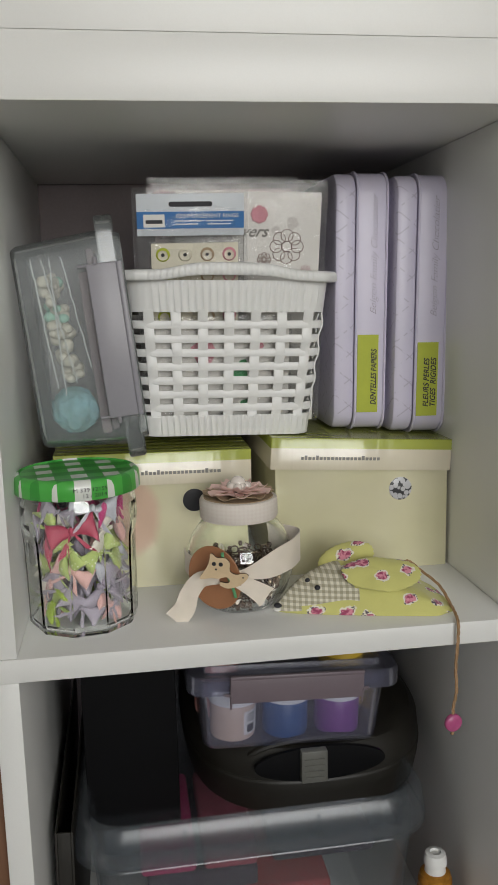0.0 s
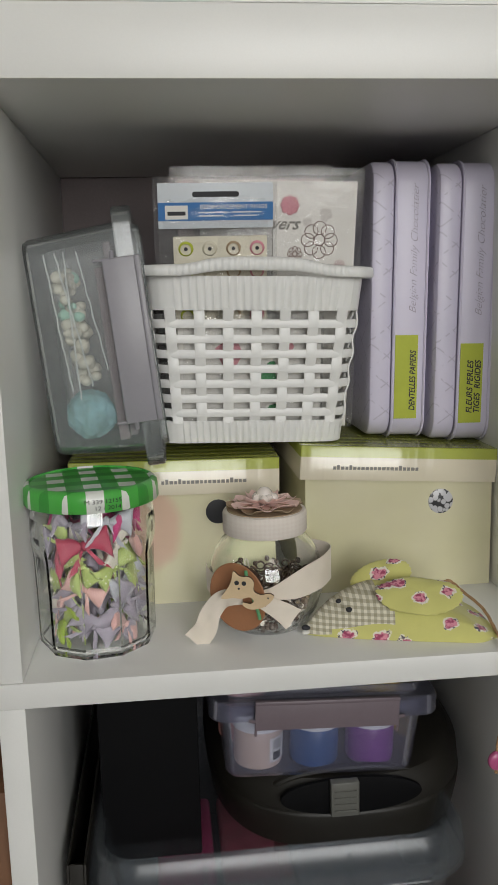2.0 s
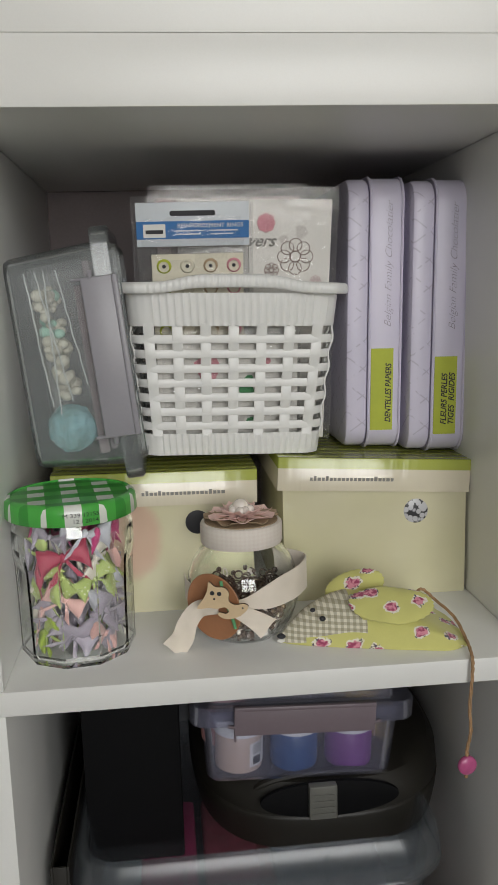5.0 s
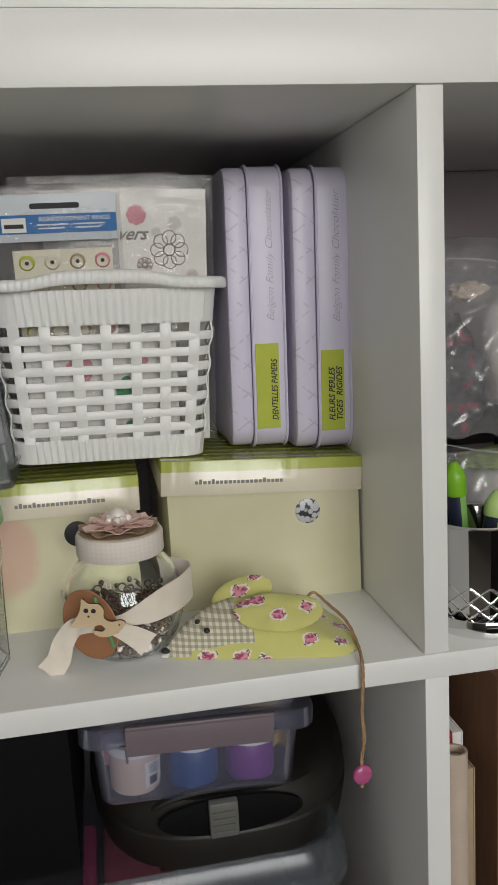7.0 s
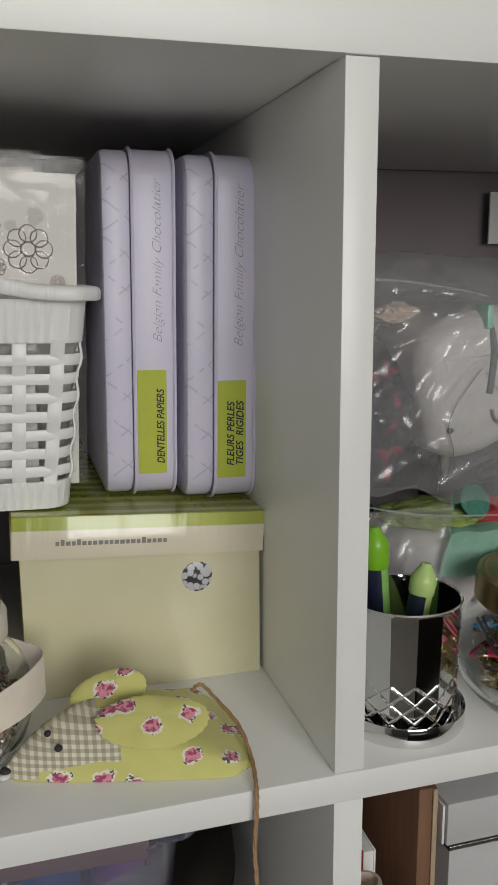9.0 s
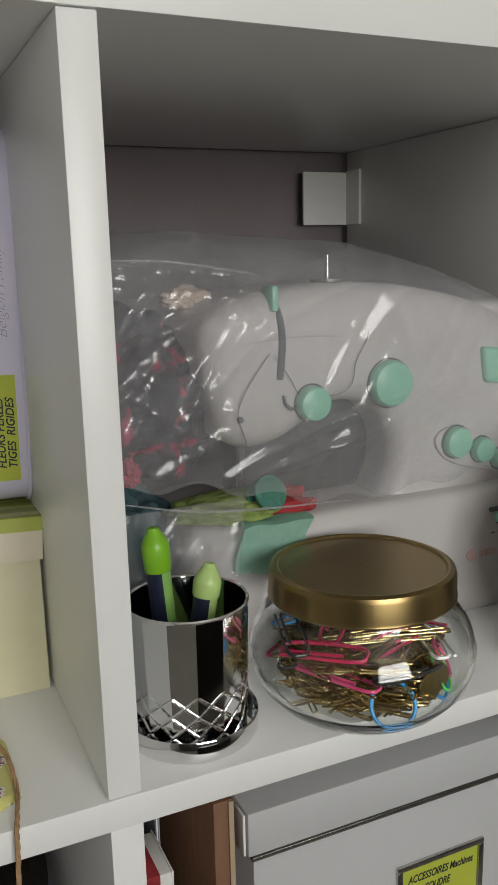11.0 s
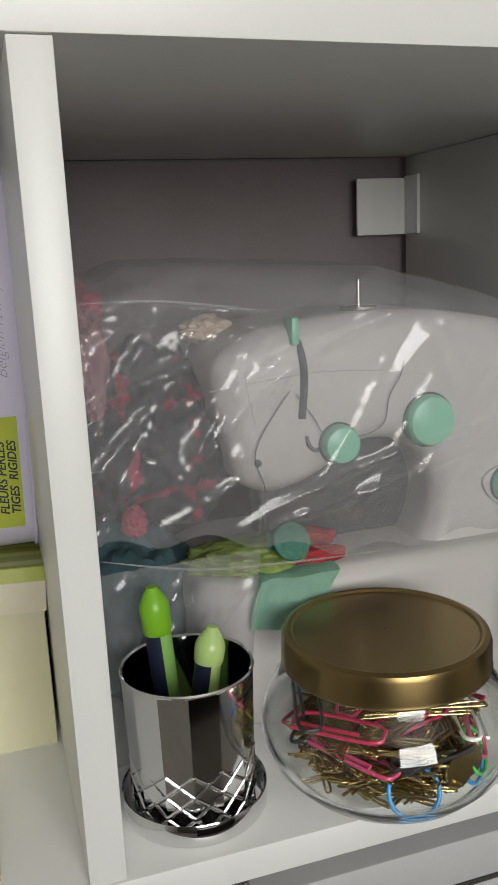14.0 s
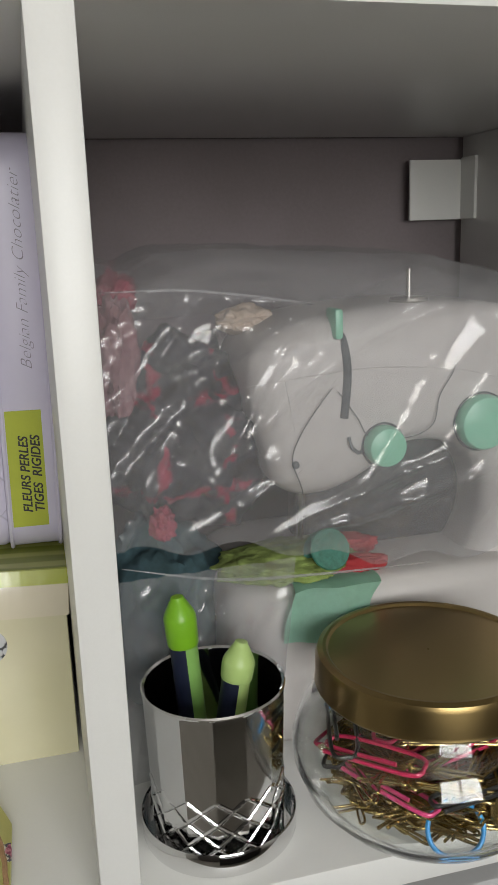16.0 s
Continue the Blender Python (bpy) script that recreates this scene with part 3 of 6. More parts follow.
def basket(m):
    """A white plastic basket with woven sides, ribbed bands and a wavy rim."""
    b = thing("storage_basket", m, "white woven plastic basket full of packets, on the shoe boxes", "basket")
    HT = 0.1355
    DEP = 0.190

    def section(z, grow=0.0):
        k = z / HT
        return 0.131 + 0.024 * k + 2 * grow, DEP - 0.040 + 0.040 * k + 2 * grow, 0.014 + 0.003 * k + grow

    def loop_at(z, grow=0.0, n=10, dense=24):
        w, d, r = section(z, grow)
        pts = [Vector((x, y, z)) for x, y in rounded_rect(w, d, r, n)]
        out = []
        for i, p in enumerate(pts):
            q = pts[(i + 1) % len(pts)]
            steps = dense * 5 if (q - p).length > 0.02 else 1
            for k in range(steps):
                out.append(p.lerp(q, k / steps))
        return out

    def band(z0, z1, thick, ribs, name, bulge=0.0):
        rings = []
        base = loop_at(0)
        N = len(base)
        per = [0.0]
        for i in range(1, N):
            per.append(per[-1] + (base[i] - base[i - 1]).length)
        rib = [0.0009 * max(-0.3, math.sin(2 * math.pi * per[i] / 0.0047)) if ribs else 0.0 for i in range(N)]
        levels = [(z0, 0.0), (z0 + 0.001, 1.0)] + [(z0 + (z1 - z0) * k / 3, 1.0) for k in (1, 2)] + [(z1 - 0.001, 1.0), (z1, 0.0)]
        for z, on in levels:
            lp = loop_at(z, thick / 2 + bulge)
            c = Vector((0, 0, z))
            rings.append([p + (p - c).normalized() * rib[i] * on for i, p in enumerate(lp)])
        for z, on in levels[::-1]:
            rings.append(loop_at(z, -thick / 2))
        part(name, loft(rings, loop=True), white_plastic, b, sharp=50)

    band(0.001, 0.0175, 0.0024, True, "ribbed_base")
    band(0.0970, 0.1205, 0.0024, True, "ribbed_collar")
    floor = [[(x, y, z) for x, y in rounded_rect(w, d, 0.012, 10)] for w, d, z in ((0.108, DEP - 0.062, 0.0), (0.120, DEP - 0.048, 0.0006), (0.1275, DEP - 0.0405, 0.004), (0.1255, DEP - 0.043, 0.004), (0.118, DEP - 0.050, 0.0022))]
    part("base", loft(floor), white_plastic, b)
    ZS = [0.0235 + 0.0107 * i for i in range(7)]
    pitch = 0.0189
    for k, z in enumerate(ZS):
        lp = loop_at(z)
        c = Vector((0, 0, z))
        pts = []
        for p in lp:
            along = p.x if abs(p.y) > abs(p.x) * 1.1 else p.y
            wave = math.cos(math.pi * along / pitch + math.pi * k)
            out = Vector((p.x, p.y, 0)).normalized()
            pts.append(p + out * 0.0007 * wave)
        rings = []
        for p in pts:
            o = Vector((p.x, p.y, 0)).normalized()
            rings.append([p + o * u * 0.0011 + Vector((0, 0, v * 0.0030)) for u, v in ((-1, -0.6), (-0.5, -1), (0.5, -1), (1, -0.6), (1, 0.6), (0.5, 1), (-0.5, 1), (-1, 0.6))])
        part("weave_strip", loft(rings, loop=True), white_plastic, b, sharp=60)
    for side in range(4):
        long = side % 2 == 0
        cols = 7 if long else 9
        for i in range(cols):
            a = (i - (cols - 1) / 2) * pitch
            pts = []
            for s in range(29):
                z = 0.016 + 0.083 * s / 28
                w, d, r = section(z)
                half = (w if long else d) / 2 - r * 0.8
                aa = max(-half, min(half, a * (1 + 0.10 * z / HT)))
                off = 0.0010 * math.cos(math.pi * (z - ZS[0]) / 0.0107 + math.pi * (i + (1 if long else 0)))
                if long:
                    pts.append((aa, (-(d / 2) - off) if side == 0 else (d / 2 + off), z))
                else:
                    pts.append(((w / 2 + off) if side == 1 else (-(w / 2) - off), aa, z))
            ps = [Vector(p) for p in pts]
            rings = []
            for p in ps:
                e = Vector((1, 0, 0)) if long else Vector((0, 1, 0))
                o = Vector((0, 1, 0)) if long else Vector((1, 0, 0))
                rings.append([p + e * u * 0.0038 + o * v * 0.0009 for u, v in ((-1, -0.6), (-0.7, -1), (0.7, -1), (1, -0.6), (1, 0.6), (0.7, 1), (-0.7, 1), (-1, 0.6))])
            part("weave_upright", loft(rings), white_plastic, b, sharp=60)
    rings = []
    prof = ((-0.0012, -0.0072), (0.0078, -0.0078), (0.0090, -0.0068), (0.0092, -0.0030), (0.0084, -0.0010), (0.0062, 0.0), (-0.001, 0.0004), (-0.0016, -0.003))
    lp0 = loop_at(HT - 0.008)
    N = len(lp0)
    for i, p in enumerate(lp0):
        out = Vector((p.x, p.y, 0))
        nx = Vector((p.x * 0.6 if abs(p.y) > section(HT)[1] / 2 - 0.012 else p.x, p.y if abs(p.y) > section(HT)[1] / 2 - 0.02 else p.y * 0.2, 0)).normalized()
        hump = 0.0058 * (1 / (1 + math.exp(-(0.038 - abs(p.x)) / 0.006))) if p.y < 0 or p.y > section(HT)[1] / 2 - 0.02 else 0.0
        rib = 0.0005 * math.sin(2 * math.pi * (p.x + p.y) / 0.0042)
        rings.append([p + nx * (u + (rib if u > 0.004 else 0)) + Vector((0, 0, v + hump * (1 if v > -0.006 else 0.75))) for u, v in prof])
    part("rim", loft(rings, loop=True), white_plastic, b, "thick ribbed rim raised at the middle", sharp=55)
    return b


basket(pose(-0.1888, 0.205, 0.1150, 0, 1.6, 0))


def card_packet(name, m, w, h, t, face, label, loose=0.004):
    """A printed card in a clear sleeve, upright."""
    p = thing(name, m, label, "packet", "craft packets in the basket")
    part("card", block(-w / 2, w / 2, 0.0008, 0.0008 + t, 0.001, h - 0.004, 0.0003), face, p)
    bm = bmesh.new()
    nx, nz = 16, 22
    for sgn in (-1, 1):
        vs = []
        for i in range(nx + 1):
            for k in range(nz + 1):
                u, v = i / nx, k / nz
                x, z = (u - 0.5) * (w + 2 * loose), v * (h + loose)
                edge = min(u, 1 - u, v, 1 - v)
                y = (t / 2 + 0.0008) + sgn * (0.0002 + min(1, edge * 8) * (t / 2 + 0.0012)) + 0.0010 * noise.noise(Vector((x * 60, z * 45, sgn * 3 + w * 90))) * min(1, edge * 8)
                x += 0.0012 * noise.noise(Vector((z * 70, sgn, 5)))
                vs.append(bm.verts.new((x, y, z)))
        for i in range(nx):
            for k in range(nz):
                a = i * (nz + 1) + k
                bm.faces.new((vs[a], vs[a + nz + 1], vs[a + nz + 2], vs[a + 1]))
    part("sleeve", bm, sleeve_film, p, "clear crinkled plastic sleeve", shadow=False)
    return p


blue_print = surface("blue_print", (0.03, 0.16, 0.42), rough=0.4, var=0.05)
pale_card = surface("pale_blue_card", (0.62, 0.66, 0.70), rough=0.4, var=0.05)
cream_card = surface("cream_card", (0.66, 0.62, 0.50), rough=0.6, var=0.1, scale=60)
pink_print = surface("pink_print", (0.70, 0.30, 0.36), rough=0.5, var=0.2, scale=60)
green_print = surface("green_print", (0.05, 0.28, 0.10), rough=0.5, var=0.3, scale=60)
brown_print = surface("brown_print", (0.30, 0.22, 0.20), rough=0.5, var=0.2)
rose_card = surface("rose_card", (0.62, 0.50, 0.50), rough=0.6, var=0.1)

back_pk = card_packet("craft_packet", pose(-0.185, 0.170, 0.120, 9, 0, 0), 0.106, 0.190, 0.002, rose_card, "pale rose paper packet in a clear sleeve", 0.005)
mid_pk = card_packet("craft_packet", pose(-0.170, 0.161, 0.121, 9, 1.5, -2), 0.112, 0.1865, 0.002, print_paper, "white flower print sticker packet in a clear sleeve", 0.005)
for x, z, r, mt in ((0.030, 0.142, 0.0135, brown_print), (0.0125, 0.132, 0.0055, brown_print), (0.0455, 0.124, 0.0042, rose_card), (0.008, 0.166, 0.0068, pink_print), (-0.052, 0.172, 0.006, pink_print)):
    bl = bmesh.new()
    for k in range(8):
        a = 2 * math.pi * k / 8
        pts = [(x + r * 0.62 * math.cos(a) + r * 0.36 * math.cos(q * math.pi / 5), 0.0003, z + r * 0.62 * math.sin(a) + r * 0.36 * math.sin(q * math.pi / 5)) for q in range(10)]
        merge(bl, tube(pts, 0.00035, 4, closed=True))
    merge(bl, tube([(x + r * 0.3 * math.cos(q * math.pi / 6), 0.0003, z + r * 0.3 * math.sin(q * math.pi / 6)) for q in range(12)], 0.0005, 4, closed=True))
    if mt is pink_print:
        merge(bl, plate(circle(r * 0.9, 20, x, z), 0.0004, 0))
    part("printed_flower", bl, mt, mid_pk)
part("printed_script", tube([(-0.048 + x, 0.0002, 0.173 + z) for x, _, z in squiggle(0.028, 0.0035, 8, 5)], 0.0004, 4), grey_ink, mid_pk, "grey script writing")
letters("printed_word", "vers", 0.012, grey_ink, mid_pk, Matrix.Translation((0.004, 0.0002, 0.153)) @ UP, shear=0.5, bold=0.0002)
front_card = card_packet("craft_packet", pose(-0.190, 0.1385, 0.1195, 8, 0, 1), 0.104, 0.088, 0.002, print_paper, "pale flower print packet against the basket's front", 0.002)
for x, z, w, h, mt in ((-0.016, 0.062, 0.022, 0.030, pink_print), (0.014, 0.048, 0.014, 0.022, green_print), (0.026, 0.066, 0.012, 0.016, pink_print), (0.018, 0.020, 0.020, 0.010, green_print)):
    part("printed_patch", plate([(x + (w / 2) * math.cos(q * 0.52) * (0.75 + 0.25 * math.sin(5.0 * q + x * 300)), z + (h / 2) * math.sin(q * 0.52) * (0.8 + 0.2 * math.cos(7.0 * q))) for q in range(12)], 0.0003), mt, front_card).location.y = 0.0004
front_pk = card_packet("reinforcement_ring_packet", pose(-0.2125, 0.150, 0.120, 11, 0, 0) @ Matrix.Diagonal((1.07, 1, 1.055, 1)), 0.074, 0.173, 0.003, sleeve_film, "packet of paper reinforcement rings with a blue header", 0.003)
top_card = part("header_card", block(-0.037, 0.037, 0.0006, 0.0016, 0.1435, 0.172, 0.0002), pale_card, front_pk, "pale blue header card with a hanging slot")
part("blue_stripe", block(-0.037, 0.037, 0.0000, 0.0006, 0.1485, 0.1600, 0.0001, 1), blue_print, front_pk)
letters("lettering", "REINFORCEMENT RINGS", 0.0038, paper_white, front_pk, Matrix.Translation((0.0115, -0.00035, 0.1570)) @ UP, width=0.043)
bars = bmesh.new()
for x, z, w in ((-0.002, 0.1537, 0.019), (0.020, 0.1537, 0.019), (-0.003, 0.1515, 0.016), (0.019, 0.1515, 0.015)):
    block(x - w / 2, x + w / 2, -0.0004, 0.0, z - 0.0004, z + 0.0004, 0, bm=bars)
part("small_print", bars, pale_card, front_pk)
part("logo_panel", block(-0.0325, -0.0180, -0.0005, 0.0, 0.1495, 0.1582, 0.0001, 1), paper_white, front_pk, "white logo panel")
part("logo_mark", block(-0.0310, -0.0195, -0.0008, -0.0004, 0.1520, 0.1545, 0.0001, 1), ink, front_pk)
slot = [(x, z) for x, z in rounded_rect(0.030, 0.0034, 0.0016, 5)]
part("hanging_slot", plate([(x, 0.1650 + z) for x, z in slot], 0.0004), ink, front_pk).location.y = 0.0002
sheet = part("ring_sheet", block(-0.028, 0.033, -0.0004, 0.0012, 0.006, 0.1385, 0.0002), cream_card, front_pk, "cream sheet of paper rings")
tints = (lime_paper, cream_card, kraft, pink_print)
for i in range(4):
    for k in range(9):
        cx, cz = -0.0200 + 0.0155 * i, 0.1305 - 0.0148 * k
        ringp = [(cx + 0.0044 * math.cos(a * math.pi / 8), -0.0006, cz + 0.0044 * math.sin(a * math.pi / 8)) for a in range(16)]
        part("paper_ring", tube(ringp, 0.0016, 6, closed=True, flat=0.25), tints[i], sheet)
        if k == 0:
            part("ring_hole", plate(circle(0.0013, 10, cx, cz), 0.0003), ink, sheet).location.y = -0.0009
for i, (x, mt) in enumerate(((-0.226, cream_card), (-0.200, paper_white), (-0.168, pink_print), (-0.150, green_print), (-0.142, red_cloth), (-0.205, rose_card))):
    p = thing("craft_packet", pose(x, 0.180 + 0.014 * i, 0.1195, 5, 0, -3 + 2 * i), "small colourful paper craft packet standing in the basket", "packet", "craft packets in the basket")
    part("card", block(-0.017, 0.017, 0, 0.004, 0, 0.075 + 0.012 * (i % 3), 0.0006), mt, p)


def small_tub(m, name, label, plastic, latch_mat, flat=1.0, latch=0.011):
    """A clear lidded tub, 17 cm long, with a rimmed lid and a locking handle; flat squeezes the lid's height."""
    t = thing(name, m, label, "plastic box", "clear lidded tubs")
    part("body", tray(((0.142, 0.100, 0.010, 0.0), (0.146, 0.104, 0.011, 0.003), (0.156, 0.112, 0.012, 0.060 if flat == 1.0 else 0.0535)), 0.0014), plastic, t, shadow=False)
    lid = [[(x, y, 0.052 + (z - 0.052) * flat) for x, y in rounded_rect(w, d, r, 6)] for w, d, r, z in
           ((0.172, 0.126, 0.012, 0.052), (0.174, 0.128, 0.013, 0.0535), (0.174, 0.128, 0.013, 0.066), (0.171, 0.125, 0.012, 0.068), (0.150, 0.106, 0.008, 0.068), (0.148, 0.104, 0.008, 0.0725),
            (0.146, 0.102, 0.008, 0.0712), (0.148, 0.104, 0.008, 0.0664), (0.169, 0.123, 0.011, 0.0664), (0.171, 0.125, 0.012, 0.052))]
    part("lid", loft(lid), plastic, t, "clear lid with a raised middle", shadow=False)
    for s in (-1, 1):
        h = bmesh.new()
        block(-0.054, 0.054, -0.0015, 0.0015, -latch, latch, 0.0012, bm=h)
        block(-0.054, 0.054, -0.003, 0.001, latch - 0.002, latch + 0.0015, 0.0012, bm=h)
        hd = part("locking_handle", h, latch_mat, t, "grey locking handle")
        hd.matrix_basis = Matrix.Translation((0, s * 0.0675, 0.0585 if flat == 1.0 else 0.0535)) @ (Matrix.Rotation(math.pi, 4, "Z") if s > 0 else Matrix.Identity(4))
        for e in (-1, 1):
            part("hinge_pin", tube([(e * 0.053, -0.001, -0.004), (e * 0.053, 0.001, -latch - 0.005)], 0.0010, 8), latch_mat, hd)
            part("hinge_pin", tube([(e * 0.053, -0.001, -0.004), (e * 0.058, 0.001, -0.004)], 0.0013, 8), latch_mat, hd)
    return t


# the tub that stands on end, with beads in bags
case_m = pose(-0.3335, 0.140, 0.1895, 0, 84.2, 0) @ Matrix.Diagonal((0.985, 1, 1.15, 1))
case = small_tub(case_m, "clear_storage_box", "clear plastic tub standing on end, with beads inside", case_plastic, grey_plastic, 0.68, 0.0098)
rnd = random.Random(7)


def in_case(x, y, z):
    return case_m @ Vector((x, y, z))


# Pale colour for highlights painted along the bag's folds.
fold_glint = surface("pale_fold_glint", (0.70, 0.72, 0.70), rough=0.25, var=0.05)
bag_b = thing("bead_bag", case_m @ Matrix.Translation((0, 0, 0.003)), "clear bag of ivory beads inside the tub", "bag of beads")
for i in range(70):
    u = rnd.random()
    x, y, z = -0.052 + 0.078 * u, -0.044 + rnd.random() * 0.03, 0.010 + rnd.random() * 0.010 + 0.006 * u
    b = bmesh.new()
    bmesh.ops.create_icosphere(b, subdivisions=2, radius=rnd.choice((0.0028, 0.0035, 0.0045)))
    part("bead", b, bead_white if i % 11 else mint_cloth, bag_b).location = (x, y, z)
for z0, z1, reach in ((0.008, 0.012, 0.052), (0.019, 0.016, 0.058), (0.026, 0.034, 0.040), (0.014, 0.024, 0.050)):
    rows = []
    for i in range(25):
        u = i / 24
        x = -0.062 + (reach + 0.040) * u
        rows.append([(x, -0.0485 + 0.010 * v + 0.0010 * math.sin(9 * u + 20 * z0), z0 + (z1 - z0) * u + 0.0035 * v * (1 - u) + 0.0006 * noise.noise(Vector((i * 0.5, v * 2, z0 * 90)))) for v in (0.0, 0.25, 0.5, 0.75, 1.0)])
    part("bag_fold", loft(rows, closed_ring=False), sleeve_film, bag_b, "clear folded bag film", shadow=False)
    # Thin pale line: the bright highlight on this fold's edge, as colour.
    part("fold_glint", tube([Vector(r[0]) for r in rows], 0.00045, 5), fold_glint, bag_b, "pale line painted as the highlight on a bag fold")
pom = bmesh.new()
bmesh.ops.create_icosphere(pom, subdivisions=5, radius=0.0168)
for v in pom.verts:
    v.co *= 1.0 + 0.10 * noise.fractal(v.co * 160, 1.0, 2.0, 4)
    v.co.y *= 0.75
po = part("pompon", pom, sky_pom)
po.location = in_case(0.049, -0.031, 0.022)
tagged(po, "pale blue fluffy ball inside the upright tub", "pompon")
pink_veil_paper = surface("dusty_rose_paper", (0.34, 0.26, 0.28), rough=0.7, var=0.2)
pk = thing("paper_strip_bundle", case_m @ Matrix.Translation((0, 0, 0.0375)), "bundle of dusky pink paper strips in the tub", "paper strips")
part("strip", block(-0.050, 0.068, -0.044, 0.03, 0.0, 0.006, 0.001), pink_veil_paper, pk)
part("strip", block(-0.066, 0.066, -0.043, 0.03, 0.0065, 0.011, 0.001), surface("dusky_paper", (0.30, 0.25, 0.27), rough=0.7, var=0.2), pk)


# ---- jar of bows ----
def jar_of_bows(cx, cy):
    j = thing("glass_jar", pose(cx, cy, 0.0, 0, 0, 9) @ Matrix.Diagonal((1.045, 1.045, 0.985, 1)), "faceted glass jar full of ribbon bows with a green gingham lid", "jar")
    N = 10

    def facet(a, z):
        if z > 0.074:
            return 1.0
        k = min(1.0, (0.074 - z) / 0.008)
        s = 2 * math.pi / N
        d = (a % s) - s / 2
        return 1.0 - k * (1.0 - math.cos(s / 2) / math.cos(d))

    outer = [(0.0300, 0.0), (0.0345, 0.0012), (0.0362, 0.004), (0.0366, 0.040), (0.0372, 0.064), (0.0382, 0.072), (0.0384, 0.080), (0.0380, 0.090), (0.0365, 0.096), (0.0360, 0.104)]
    inner = [(0.0335, 0.104), (0.0342, 0.095), (0.0356, 0.089), (0.0358, 0.078), (0.0350, 0.066), (0.0342, 0.040), (0.0338, 0.008), (0.0320, 0.0045)]
    part("body", lathe(outer + inner, 120, facet), clear_glass, j, sharp=12, shadow=False)
    prof = [(0.0385, 0.0985), (0.0408, 0.0980), (0.0414, 0.0988), (0.0412, 0.1060), (0.0405, 0.1095), (0.0385, 0.1112), (0.0372, 0.1114), (0.0362, 0.1104), (0.0100, 0.1108), (0.0005, 0.1108)]
    inside = [(0.0005, 0.1098), (0.0375, 0.1095), (0.0395, 0.1060), (0.0397, 0.0990)]
    lid = part("lid", lathe(prof + inside, 96), green_gingham, j, "green and white gingham metal lid", sharp=40)
    for row, (txt, w) in enumerate((("M 339 12155", 0.0215), ("12 / 2014", 0.0150))):
        ob = letters("date_print", txt, 0.0036, ink, lid, Matrix.Identity(4), width=w)
        me = ob.data
        r = 0.04165
        for v in me.vertices:
            a = -math.pi / 2 + (v.co.x + (0.004 if row == 0 else 0.0065)) / r
            z = 0.1053 - row * 0.0040 + v.co.y
            rr = r + v.co.z
            v.co = (rr * math.cos(a), rr * math.sin(a), z)
    return j


JX, JY = -0.3025, 0.0605
jar_of_bows(JX, JY)

bow_cloths = [surface("bow_" + n, c, rough=0.55, var=0.08, scale=150, sheen=0.3) for n, c in (
    ("lavender_grey", (0.25, 0.22, 0.27)), ("ivory", (0.56, 0.52, 0.46)), ("pale_grey", (0.36, 0.36, 0.40)), ("blush", (0.52, 0.31, 0.29)), ("apricot", (0.48, 0.27, 0.14)),
    ("crimson", (0.30, 0.025, 0.06)), ("magenta", (0.42, 0.035, 0.15)), ("lime", (0.25, 0.34, 0.03)))] + [dotted("bow_dotted_green", (0.33, 0.40, 0.13), (0.60, 0.62, 0.46))]
bow_names = ("lavender grey", "ivory", "pale grey", "blush pink", "apricot", "crimson", "magenta", "lime green", "pale green dotted")


def bow_mesh(size, cloth, seed):
    """A tied ribbon bow: two puffed loops, two tails and a knot."""
    rn = random.Random(seed)
    bm = bmesh.new()
    for s in (-1, 1):
        rings = []
        for k in range(9):
            t = k / 8
            x = s * size * (0.06 + 0.94 * math.sin(t * math.pi / 2))
            h = size * (0.12 + 0.55 * t ** 0.8)
            th = size * (0.07 + 0.13 * math.sin(math.pi * min(1, t * 0.9 + 0.08)))
            ring = []
            for q in range(12):
                a = 2 * math.pi * q / 12
                fold = 1 + 0.18 * math.sin(3 * a + seed + 2 * t)
                ring.append((x + 0.03 * size * math.sin(4 * a), th * math.cos(a) * fold, h * math.sin(a) + size * 0.06 * math.sin(5 * t + seed)))
            rings.append(ring)
        merge(bm, loft(rings))
    for s in (-1, 1):
        pts = smooth_line([(0, 0.02 * size, 0), (s * size * 0.35, -0.05 * size, -size * 0.5), (s * size * (0.55 + 0.2 * rn.random()), 0.05 * size, -size * 1.0)], 5)
        rings = [[p + Vector((s * w * 0.5, 0.0, -w * 0.25)) * u + Vector((0, v, 0)) for u, v in ((-1, -0.0003), (1, -0.0003), (1, 0.0003), (-1, 0.0003))] for p, w in ((p, size * (0.12 + 0.30 * i / len(pts))) for i, p in enumerate(pts))]
        merge(bm, loft(rings))
    kn = bmesh.new()
    bmesh.ops.create_icosphere(kn, subdivisions=2, radius=size * 0.2)
    for v in kn.verts:
        v.co.x *= 0.75
    merge(bm, kn)
    return finish("bow", bm, cloth, 60)


